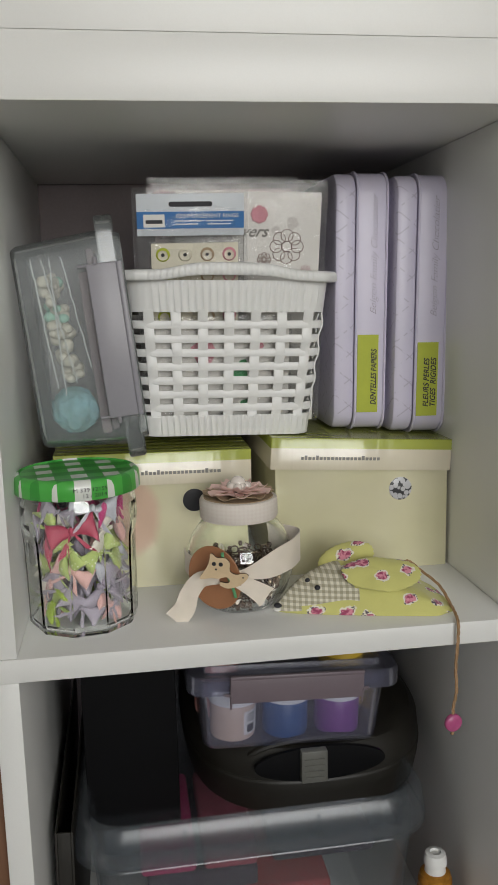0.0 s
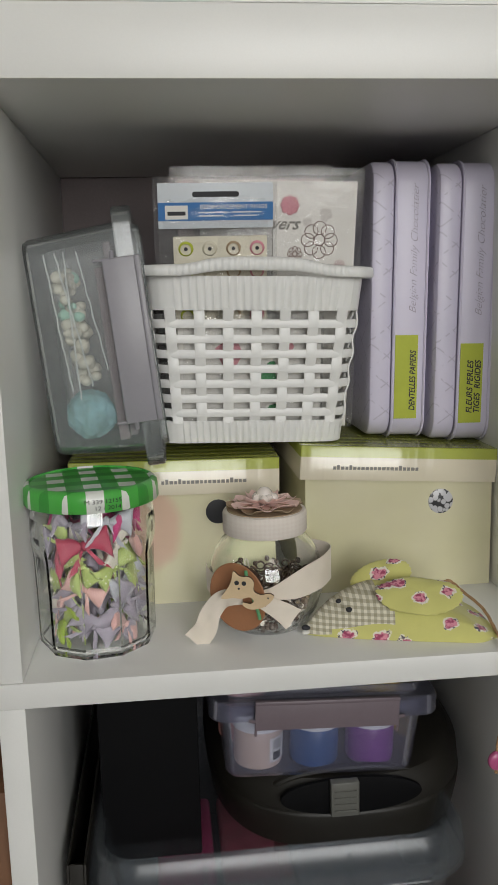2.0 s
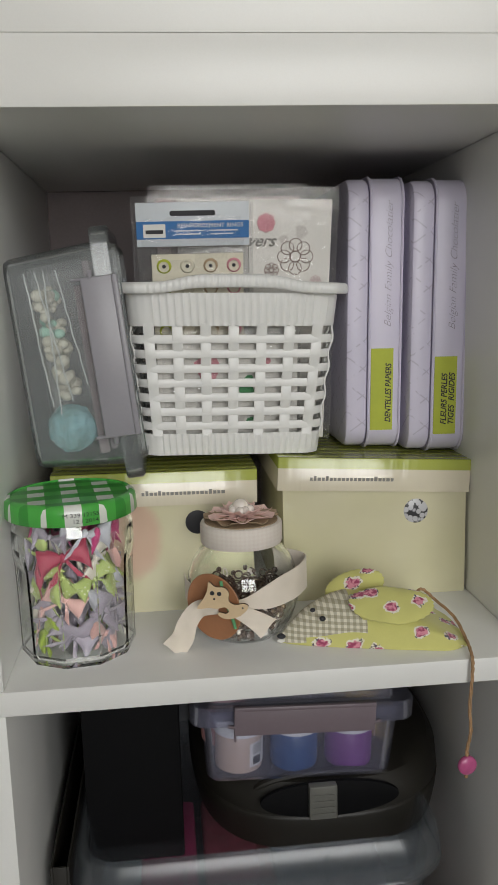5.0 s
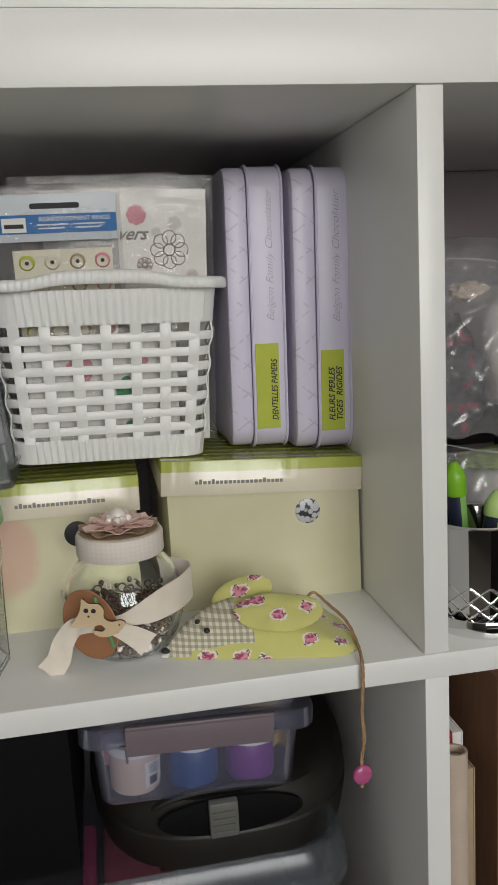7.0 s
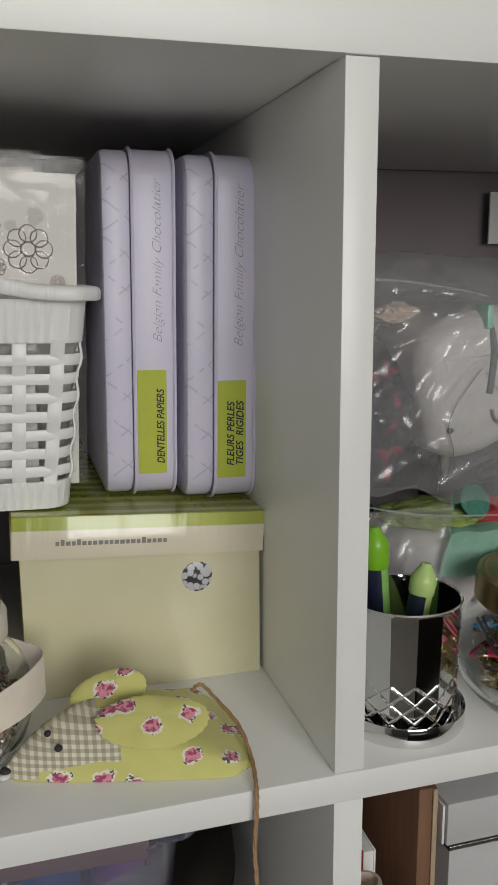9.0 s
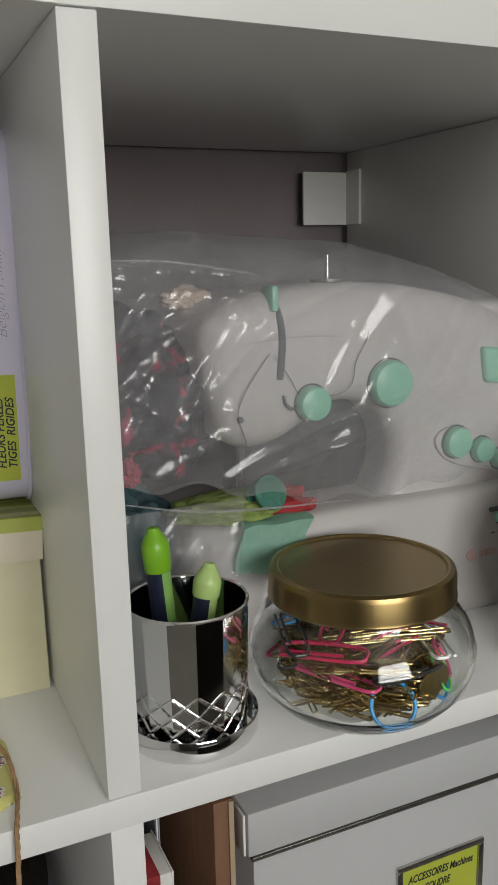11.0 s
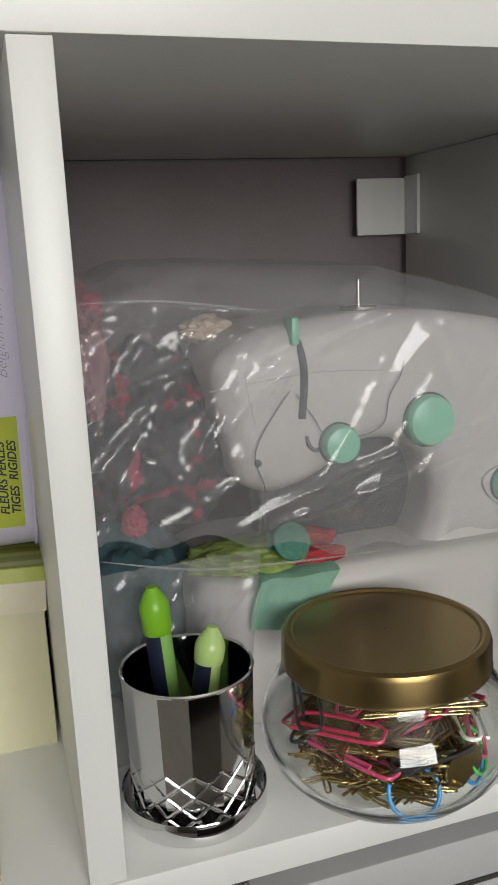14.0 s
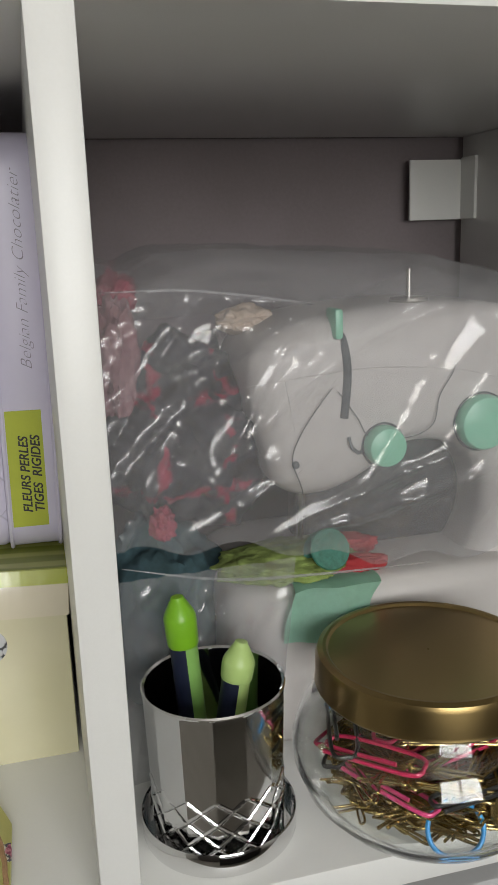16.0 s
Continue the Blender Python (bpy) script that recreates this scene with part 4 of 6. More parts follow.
rnd = random.Random(11)
order = [0, 8, 2, 0, 3, 8, 1, 0, 5, 2, 0, 8, 4, 1]
count = 0
for layer in range(6):
    z = 0.0165 + 0.0134 * layer
    for ring, (rad, num) in enumerate(((0.0235, 8), (0.0090, 3))):
        for i in range(num):
            a = 2 * math.pi * (i + 0.5 * (layer % 2)) / num - math.pi / 2 + rnd.uniform(-0.25, 0.25)
            c = order[(count * 5 + layer * 3) % len(order)]
            front = abs((a + math.pi / 2 + math.pi) % (2 * math.pi) - math.pi) < 0.9
            if layer >= 5:
                c = rnd.choice((6, 6, 2, 0))
            if layer == 0:
                c = rnd.choice((7, 3, 0, 0))
            if layer == 1 and front and ring == 0:
                c = 0
            if layer == 3 and front and ring == 0:
                c = 8
            s = 0.0148 * rnd.uniform(0.85, 1.12)
            b = new("ribbon_bow", bow_mesh(s, bow_cloths[c], count))
            b.matrix_basis = pose(JX + rad * math.cos(a), JY + rad * math.sin(a), z + rnd.uniform(-0.002, 0.003), rnd.uniform(-25, 15), rnd.uniform(-60, 60), math.degrees(a) + 90 + rnd.uniform(-15, 15))
            tagged(b, bow_names[c] + " ribbon bow inside the glass jar", "ribbon bow", "bows in the jar")
            count += 1


# ---- small round jar with flower, ribbon and wooden cut-out ----
def flower_jar(cx, cy):
    j = thing("glass_jar", pose(cx, cy, 0) @ Matrix.Diagonal((1, 1, 0.945, 1)), "small round glass jar with a paper flower lid and ribbon", "jar")
    outer = [(0.0200, 0.0), (0.0255, 0.0010), (0.0290, 0.0045), (0.0350, 0.014), (0.0385, 0.026), (0.0392, 0.036), (0.0380, 0.047), (0.0345, 0.057), (0.0290, 0.065), (0.0255, 0.0690), (0.0245, 0.0760)]
    inner = [(0.0228, 0.0760), (0.0236, 0.0680), (0.0272, 0.0635), (0.0326, 0.0560), (0.0360, 0.047), (0.0371, 0.036), (0.0364, 0.026), (0.0330, 0.015), (0.0270, 0.0065), (0.0180, 0.0035)]
    part("body", lathe(outer + inner, 72), clear_glass, j, shadow=False)
    cap = [(0.0262, 0.0705), (0.0278, 0.0700), (0.0284, 0.0712), (0.0284, 0.0835), (0.0276, 0.0852), (0.0258, 0.0858), (0.0240, 0.0846), (0.0005, 0.0848), (0.0005, 0.0838), (0.0262, 0.0830)]
    lid = part("lid", lathe(cap, 72), lace_band, j, "cap with a cream lace band", sharp=40)
    part("lid_top", lathe([(0.0255, 0.0850), (0.0250, 0.0862), (0.0005, 0.0862), (0.0005, 0.0850)], 48), kraft, lid)
    for ring, (num, size, z, mt) in enumerate(((6, 0.0205, 0.0885, kraft), (6, 0.0190, 0.0900, rose_paper), (5, 0.0120, 0.0920, rose_paper))):
        for i in range(num):
            a = 2 * math.pi * i / num + 0.5 * ring
            rings = []
            for k in range(7):
                t = k / 6
                w = size * 0.50 * math.sin(math.pi * (0.12 + 0.76 * t)) ** 0.7
                x = size * (0.1 + 1.15 * t)
                rings.append([(x, w * u, 0.0025 * u * u + 0.004 * t * t * (1 if ring == 2 else 0.4) + v) for u, v in ((-1, 0), (-0.5, 0), (0, 0), (0.5, 0), (1, 0), (1, 0.0004), (0.5, 0.0004), (0, 0.0004), (-0.5, 0.0004), (-1, 0.0004))])
            bm = loft(rings)
            bm.transform(pose(0, 0, z - 0.0025, 0, 0, math.degrees(a)))
            part("petal", bm, mt, lid)
    for i in range(16):
        a, r = 2.4 * i, 0.0011 * math.sqrt(i) * 1.6
        b = bmesh.new()
        bmesh.ops.create_icosphere(b, subdivisions=2, radius=0.0034 if i else 0.0058)
        part("pearl", b, pearl, lid).location = (r * math.cos(a), r * math.sin(a), 0.0935 + (0.0022 if i == 0 else 0))
    # ribbon: a band round the belly with two loose ends
    rings = []
    for i in range(61):
        a = 3.0 + 4.1 * i / 60
        side = 0.5 + 0.5 * math.cos(a)
        knot = math.exp(-((a - 4.55) / 0.42) ** 2)
        half = (0.0085 + 0.0030 * side) * (1 - 0.62 * knot)
        mid = 0.0365 + 0.0075 * side - 0.0035 * knot
        r0 = 0.0398 + (0.005 * math.exp(-((2 * math.pi - a) / 0.35) ** 2)) + 0.0004 * math.sin(9 * a)
        rings.append([(r0 * math.cos(a), r0 * math.sin(a), mid - half), ((r0 + 0.0006) * math.cos(a), (r0 + 0.0006) * math.sin(a), mid - half),
                      ((r0 + 0.0006) * math.cos(a), (r0 + 0.0006) * math.sin(a), mid + half), (r0 * math.cos(a), r0 * math.sin(a), mid + half)])
    part("ribbon", loft(rings), cream_cloth, j, "cream cotton ribbon", sharp=60)
    for name, line, w0, w1 in (("ribbon_tail", ((-0.020, -0.0400, 0.036), (-0.032, -0.034, 0.033), (-0.040, -0.031, 0.022), (-0.044, -0.030, 0.010), (-0.051, -0.030, 0.0012)), 0.005, 0.0085),
                               ("ribbon_end", ((-0.012, -0.0430, 0.036), (-0.003, -0.0450, 0.031), (0.006, -0.0455, 0.025), (0.012, -0.0455, 0.020)), 0.004, 0.0085)):
        pts = smooth_line(line, 6)
        rings = []
        for i, p in enumerate(pts):
            d = (pts[min(i + 1, len(pts) - 1)] - pts[max(i - 1, 0)]).normalized()
            s = d.cross(Vector((0, -1, 0.25))).normalized()
            w = w0 + (w1 - w0) * i / len(pts)
            nn = d.cross(s)
            rings.append([p + s * w * u + nn * (0.0010 * math.sin(4 * u + i * 0.5) + v) for u, v in ((-1, 0), (-0.5, 0), (0, 0), (0.5, 0), (1, 0), (1, 0.0005), (0.5, 0.0005), (0, 0.0005), (-0.5, 0.0005), (-1, 0.0005))])
        part(name, loft(rings), cream_cloth, j, "frayed cream ribbon end", sharp=60)
    dm = pose(-0.0225, -0.0335, 0.0335, 4, 0, -36)
    d = lathe([(0.0005, -0.0006), (0.0205, -0.0006), (0.0210, 0.0), (0.0205, 0.0006), (0.0005, 0.0006)], 48)
    d.transform(dm @ UP @ Matrix.Diagonal((1, 1.18, 1, 1)))
    disc = part("card_disc", d, brown_leather, j, "round brown card tag")
    stem = tube([(-0.0180, -0.0445, 0.0560), (-0.0172, -0.0462, 0.049), (-0.0145, -0.0450, 0.039), (-0.0105, -0.0440, 0.026), (-0.0095, -0.0438, 0.021)], 0.0011, 8)
    part("green_tie", stem, green_cord, j, "green paper twist")
    return j


FX, FY = -0.1890, 0.0715
flower_jar(FX, FY)

# the flat wooden cut-out tied on the jar: head with two ears, body and a curled tail
head = smooth_line([(-0.0105, 0.0, 0.0010), (-0.0092, 0.0, 0.0060), (-0.0090, 0, 0.0110), (-0.0050, 0, 0.0088), (0.0000, 0, 0.0094), (0.0030, 0, 0.0068), (0.0036, 0, 0.0020), (0.0075, 0, 0.0004), (0.0120, 0, 0.0020), (0.0150, 0, 0.0010), (0.0135, 0, -0.0030), (0.0095, 0, -0.0070), (0.0040, 0, -0.0092), (-0.0005, 0, -0.0082), (-0.0010, 0, -0.0060), (0.0030, 0, -0.0060), (0.0046, 0, -0.0040), (0.0020, 0, -0.0022), (-0.0020, 0, -0.0040), (-0.0070, 0, -0.0046), (-0.0135, 0, -0.0062)], 3, closed=True)
cut = bmesh.new()
merge(cut, plate([(p.x, p.z) for p in head], 0.0016))
for f in cut.faces:
    f.material_index = 0 if abs(f.normal.y) > 0.5 else 1
for x, z, r in ((-0.0062, 0.0048, 0.0013), (-0.0022, 0.0052, 0.0013), (-0.0046, 0.0016, 0.0006), (0.0120, -0.0006, 0.0005)):
    e = plate(circle(r, 12, x, z), 0.0006)
    merge(cut, e, Matrix.Translation((0, -0.0003, 0)), slot=2)
cat = part("wooden_cutout", cut, [cut_wood, burnt_edge, ink])
cat.matrix_basis = pose(FX - 0.0180, FY - 0.0480, 0.0395, 4, 10, -14) @ Matrix.Diagonal((1.15, 1, 1.15, 1))
tagged(cat, "small plywood cut-out shape tied to the round jar", "wooden cutout")

filling = thing("bead_pile", pose(FX, FY, 0.0038), "dark metal beads and charms filling the jar's bottom", "beads", kind="stuff")
rnd = random.Random(3)
pile = [bmesh.new(), bmesh.new(), bmesh.new()]
for i in range(620):
    a, q = rnd.uniform(0, 6.283), math.sqrt(rnd.random())
    z = rnd.random() ** 1.3 * 0.032
    r = q * (0.0240 + 0.45 * min(z, 0.020))
    b = bmesh.new()
    if i % 3:
        bmesh.ops.create_icosphere(b, subdivisions=1, radius=rnd.uniform(0.0016, 0.0030))
    else:
        b = tube([(0.003 * math.cos(k * math.pi / 5), 0.003 * math.sin(k * math.pi / 5), 0) for k in range(10)], 0.0006, 5, closed=True)
    merge(pile[0 if i % 5 else (1 if i % 2 else 2)], b, pose(r * math.cos(a), r * math.sin(a), 0.002 + z, rnd.uniform(0, 180), rnd.uniform(0, 180), 0))
for b, mt, nm in zip(pile, (surface("dark_bead", (0.10, 0.065, 0.05), rough=0.25, var=0.2), pearl, surface("bronze_charm", (0.35, 0.26, 0.18), rough=0.3, metal=1.0)), ("dark_beads", "pale_beads", "bronze_rings")):
    part(nm, b, mt, filling)


# ---- stuffed cloth toy with a cord tail ----
def soft_toy():
    bm = bmesh.new()
    NU, NV = 40, 28
    rings = []
    for i in range(NU + 1):
        u = i / NU
        x = -0.1655 + 0.1215 * u
        yf = 0.0445 - 0.0305 * min(1, u / 0.85) ** 0.75 + (0.006 * max(0, (u - 0.9) / 0.1))
        yb = 0.0455 + 0.052 * u ** 0.75 - 0.03 * max(0, (u - 0.85) / 0.15) ** 2
        h = 0.0035 + 0.0375 * math.sin(math.pi * min(1.0, u * 0.98 + 0.02) ** 0.80) ** 1.0 * (1 - 0.15 * u)
        h = max(h, 0.005)
        seam = min(0.0125 * min(1, 0.25 + u * 2.2), h * 0.75)
        ring = []
        for k in range(NV):
            v = k / NV
            if v < 0.25:
                y, z = yf + (yb - yf) * (v / 0.25), 0.0
                z = 0.0004
            elif v < 0.32:
                y, z = yb, seam * (v - 0.25) / 0.07
            elif v < 0.93:
                a = math.pi * (v - 0.32) / 0.61
                y = (yf + yb) / 2 + (yb - yf) / 2 * math.cos(a) * 0.985
                z = seam + (h - seam) * math.sin(a) ** 0.8
            else:
                y, z = yf - 0.0012 * math.sin(math.pi * (1 - (v - 0.93) / 0.07)), seam * (1 - (v - 0.93) / 0.07)
            z += 0.0009 * noise.noise(Vector((x * 90, y * 90, z * 90))) * (1 if z > 0.003 else 0)
            ring.append((x, y, max(z, 0.0003)))
        rings.append(ring)
    merge(bm, loft(rings))
    bm.faces.ensure_lookup_table()
    for f in bm.faces:
        c = f.calc_center_median()
        f.material_index = 1 if c.x < -0.108 - 0.45 * (c.z - 0.012) and c.z > 0.011 * min(1, 0.25 + (c.x + 0.1655) / 0.1215 * 2.2) - 0.0005 else 0
    for m, rx, rz in ((pose(-0.0940, 0.0300, 0.0350, -45, 5, -3), 0.0285, 0.0165), (pose(-0.1130, 0.0560, 0.0400, -20, -24, -12), 0.0215, 0.0150)):
        n = 56
        o = []
        for k in range(n):
            a = 2 * math.pi * k / n
            s = 1 + (0.02 if k % 2 else -0.02)
            o.append((rx * s * math.cos(a), rz * s * math.sin(a) * (1.0 if math.sin(a) < 0 else 0.8)))
        e = bmesh.new()
        c0, c1 = e.verts.new((0, -0.0042, 0.001)), e.verts.new((0, -0.0002, 0.001))
        rings = []
        for kk, yy in ((0.55, -0.0040), (0.9, -0.0022), (1.0, -0.0008), (1.0, 0.0002), (0.6, 0.0)):
            rings.append([e.verts.new((x * kk, yy + 0.0012 * math.sin(6 * x / rx) * kk, z * kk)) for x, z in o])
        for a, b in zip(rings, rings[1:]):
            for k in range(n):
                e.faces.new((a[k], a[(k + 1) % n], b[(k + 1) % n], b[k]))
        for k in range(n):
            e.faces.new((c0, rings[0][(k + 1) % n], rings[0][k]))
            e.faces.new((c1, rings[-1][k], rings[-1][(k + 1) % n]))
        merge(bm, e, m)
    for x, y, z, r, s in ((-0.1405, 0.0292, 0.0262, 0.0021, 2), (-0.1445, 0.0420, 0.0275, 0.0021, 2)):
        b = bmesh.new()
        bmesh.ops.create_uvsphere(b, u_segments=14, v_segments=10, radius=r)
        merge(bm, b, Matrix.Translation((x, y, z)), slot=s)
    b = bmesh.new()
    bmesh.ops.create_uvsphere(b, u_segments=14, v_segments=10, radius=0.0026)
    merge(bm, b, Matrix.Translation((-0.1660, 0.0445, 0.0062)) @ Matrix.Diagonal((1.2, 1, 0.8, 1)), slot=2)
    b = bmesh.new()
    bmesh.ops.create_uvsphere(b, u_segments=14, v_segments=10, radius=0.0024)
    merge(bm, b, Matrix.Translation((-0.1668, 0.0435, 0.0030)) @ Matrix.Diagonal((1.2, 1, 0.75, 1)), slot=5)
    for v in bm.verts:
        v.co.z *= 0.84
    line = smooth_line([(-0.066, 0.066, 0.022), (-0.060, 0.070, 0.0225), (-0.054, 0.060, 0.018), (-0.047, 0.040, 0.0125), (-0.0455, 0.022, 0.005), (-0.0480, 0.006, 0.0035), (-0.0500, -0.0035, 0.0005), (-0.0505, -0.0048, -0.010), (-0.0515, -0.0042, -0.030), (-0.0505, -0.0040, -0.048), (-0.0525, -0.0038, -0.060), (-0.0525, -0.0038, -0.0665)], 8)
    for s in range(3):
        pts = []
        for i, p in enumerate(line):
            a = i * 0.55 + s * 2.094
            w = Vector((math.cos(a), math.sin(a) * 0.6, math.sin(a) * 0.6)) * 0.0006
            pts.append(p + w)
        merge(bm, tube(pts, 0.00065, 6), slot=3)
    d = lathe([(0.0005, -0.0022), (0.0056, -0.0020), (0.0064, -0.0010), (0.0064, 0.0010), (0.0056, 0.0020), (0.0005, 0.0022)], 28)
    merge(bm, d, Matrix.Translation((-0.0525, -0.0040, -0.0715)) @ UP @ Matrix.Rotation(radians(8), 4, "Y"), slot=4)
    merge(bm, tube([(-0.0525, -0.0038, -0.077), (-0.0530, -0.0036, -0.0805)], 0.0012, 6), slot=3)
    ob = part("stuffed_toy", bm, [floral, grey_gingham, ink, cord, pink_bead, paper_white], sharp=50)
    return tagged(ob, "stuffed toy of yellow flowered cotton with gingham front and cord tail", "soft toy")


soft_toy()


# ---- the dark cell below: boxes, tub of paint, carrying case, spool ----
FLOOR_Z = -T - W
purple_felt = surface("dark_violet_felt", (0.045, 0.035, 0.055), rough=0.9, var=0.3, scale=60, bump=0.0005)
big = thing("storage_box", pose(-0.1800, 0.187, FLOOR_Z) @ Matrix.Diagonal((1.04, 1, 1, 1)), "large clear lidded plastic storage box holding craft materials", "plastic box")
part("body", tray(((0.226, 0.215, 0.018, 0.0), (0.230, 0.221, 0.020, 0.004), (0.252, 0.245, 0.024, 0.156)), 0.002), big_tub_plastic, big, shadow=False)
lid_rings = [[(x, y, z) for x, y in rounded_rect(w, d, r, 10)] for w, d, r, z in
             ((0.268, 0.258, 0.034, 0.160), (0.274, 0.266, 0.038, 0.162), (0.276, 0.268, 0.039, 0.166), (0.270, 0.262, 0.036, 0.185), (0.262, 0.254, 0.033, 0.192), (0.252, 0.244, 0.029, 0.1925), (0.240, 0.232, 0.026, 0.1480),
              (0.234, 0.226, 0.024, 0.1465), (0.249, 0.241, 0.028, 0.1905), (0.260, 0.252, 0.032, 0.1900), (0.2675, 0.2595, 0.034, 0.184), (0.273, 0.265, 0.037, 0.167), (0.271, 0.263, 0.036, 0.163))]
big_lid = part("lid", loft(lid_rings), big_tub_plastic, big, "clear lid with a rolled rounded rim", shadow=False)
part("lid_edge", tube([(x, y, 0.1605) for x, y in rounded_rect(0.274, 0.266, 0.038, 10)], 0.0010, 6, closed=True), big_tub_plastic, big_lid, "thin pale lip of the lid")
for a in (-0.055, 0.045):
    part("lid_rib", block(a - 0.0008, a + 0.0008, -0.1335, -0.1300, 0.164, 0.188, 0.0003, 1), big_tub_plastic, big_lid)
big_lid.matrix_basis = pose(0, 0, -0.010, 0, -0.4, 0)
for i, (x0, x1, y, z0, z1, mt, nm, lb) in enumerate((
        (-0.095, -0.050, -0.100, 0.1180, 0.1342, magenta_cloth, "folded_felt", "folded magenta felt in the big box"),
        (-0.044, 0.000, -0.100, 0.1180, 0.1342, pink_cloth, "folded_felt", "folded dusky pink felt in the big box"),
        (-0.090, 0.000, -0.098, 0.040, 0.1170, purple_felt, "folded_felt", "folded dark violet felt in the big box"),
        (-0.060, 0.060, -0.104, 0.060, 0.1000, red_cloth, "folded_felt", "folded red felt in the big box"),
        (0.012, 0.098, -0.100, 0.1180, 0.1342, purple_felt, "folded_felt", "folded dark violet felt in the big box"))):
    tagged(part(nm, block(-0.1785 + x0, -0.1785 + x1, 0.187 + y, 0.187 + y + 0.12, FLOOR_Z + (0.0022 if i in (2, 3) else z0), FLOOR_Z + z1, 0.004, 3), mt), lb, "felt", "felts in the big box")

case_b = thing("carrying_case", pose(-0.1195, 0.238, -0.2015), "dark brown black plastic carrying case with an oval handle opening", "carrying case")


def squircle(a, b, p, n=64):
    out = []
    for i in range(n):
        t = 2 * math.pi * i / n
        c, s = math.cos(t), math.sin(t)
        out.append((a * math.copysign(abs(c) ** p, c), b * math.copysign(abs(s) ** p, s)))
    return out


rings = []
for a, b, z in ((0.088, 0.110, -0.0125), (0.090, 0.113, -0.002), (0.100, 0.138, 0.003), (0.103, 0.141, 0.020), (0.104, 0.142, 0.030), (0.1035, 0.1415, 0.032), (0.1025, 0.1405, 0.033), (0.1035, 0.1415, 0.034), (0.102, 0.140, 0.050), (0.096, 0.134, 0.058), (0.086, 0.124, 0.061)):
    rings.append([(x, y, z) for x, y in squircle(a * 1.06, b, 0.72)])
part("body", loft(rings), brown_black, case_b)
oval = tube([(-0.004 + 0.058 * math.cos(k * math.pi / 24), -0.1240 - 0.012 * math.sin(k * math.pi / 24) * 0.4, 0.047 + 0.0165 * math.sin(k * math.pi / 24)) for k in range(48)], 0.0030, 8, closed=True)
part("handle_ring", oval, brown_black, case_b, "oval handle rim")
part("handle_recess", plate(circle(0.055, 40, -0.004, 0.047, 0.27), 0.004, 0.0008), black_plastic, case_b, "dark oval opening").location.y = -0.1415
la = bmesh.new()
block(-0.0215, 0.0005, -0.1480, -0.1400, 0.034, 0.062, 0.0015, bm=la)
for k in range(4):
    block(-0.0190, -0.0020, -0.1492, -0.1478, 0.0385 + 0.0052 * k, 0.0400 + 0.0052 * k, 0.0004, bm=la)
part("latch", la, latch_grey, case_b, "grey ridged latch")

tub = small_tub(pose(-0.1455, 0.157, -0.1405, 0, 2.2, 0), "clear_storage_box", "clear plastic tub with paint pots, on the carrying case", tub_plastic, surface("mauve_grey_plastic", (0.19, 0.15, 0.17), rough=0.45, var=0.08))
tub_m = pose(-0.1455, 0.157, -0.1405, 0, 2.2, 0)


def paint_pot(x, y, mt, label, tag, tall=1.0, cap_mat=None):
    p = thing("paint_pot", tub_m @ Matrix.Translation((x, y, 0.0018)) @ Matrix.Diagonal((1, 1, tall, 1)), label, "paint pot", "paint pots in the tub")
    part("pot", lathe([(0.0160, 0.0), (0.0185, 0.0015), (0.0190, 0.004), (0.0190, 0.030), (0.0180, 0.0315), (0.0005, 0.0315)], 40), mt, p)
    part("cap", lathe([(0.0194, 0.0312), (0.0205, 0.0318), (0.0207, 0.0400), (0.0198, 0.0418), (0.0005, 0.0418)], 40), cap_mat or white_plastic, p, "round screw cap")
    if tag:
        rows = []
        for i in range(9):
            a = -1.75 + 1.0 * i / 8 + 0.55
            rows.append([(0.0193 * math.cos(a), 0.0193 * math.sin(a), z) for z in (0.006, 0.026)])
        lab = part("label", loft(rows, closed_ring=False), paper_white, p, "white label")
        bb = bmesh.new()
        for k in range(9):
            a = -1.02 + 0.045 * k
            own = block(-0.0003, 0.0003, -0.0003, 0.0, 0.008, 0.0145, 0)
            merge(bb, own, Matrix.Translation((0.0195 * math.cos(a), 0.0195 * math.sin(a), 0)) @ Matrix.Rotation(a + math.pi / 2, 4, "Z"))
        for k in range(4):
            own = block(-0.004, 0.004, -0.0003, 0.0, 0.0175 + 0.002 * k, 0.0181 + 0.002 * k, 0)
            merge(bb, own, Matrix.Translation((0.0196 * math.cos(-0.85), 0.0196 * math.sin(-0.85), 0)) @ Matrix.Rotation(-0.85 + math.pi / 2, 4, "Z"))
        part("print", bb, ink, lab)
    return p


paint_pot(-0.0465, -0.028, paint_cream, "cream paint pot with a white cap and barcode label", True)
paint_pot(-0.0020, -0.028, paint_blue, "blue paint pot with a white cap", False)
paint_pot(0.0425, -0.028, paint_purple, "purple paint pot with a white cap", False)
paint_pot(-0.056, 0.013, paint_pink, "tall pink paint pot behind the others", False, 1.45, paint_pink)
paint_pot(0.056, 0.013, yellow_plastic, "tall yellow paint pot behind the others", False, 1.45, yellow_plastic)

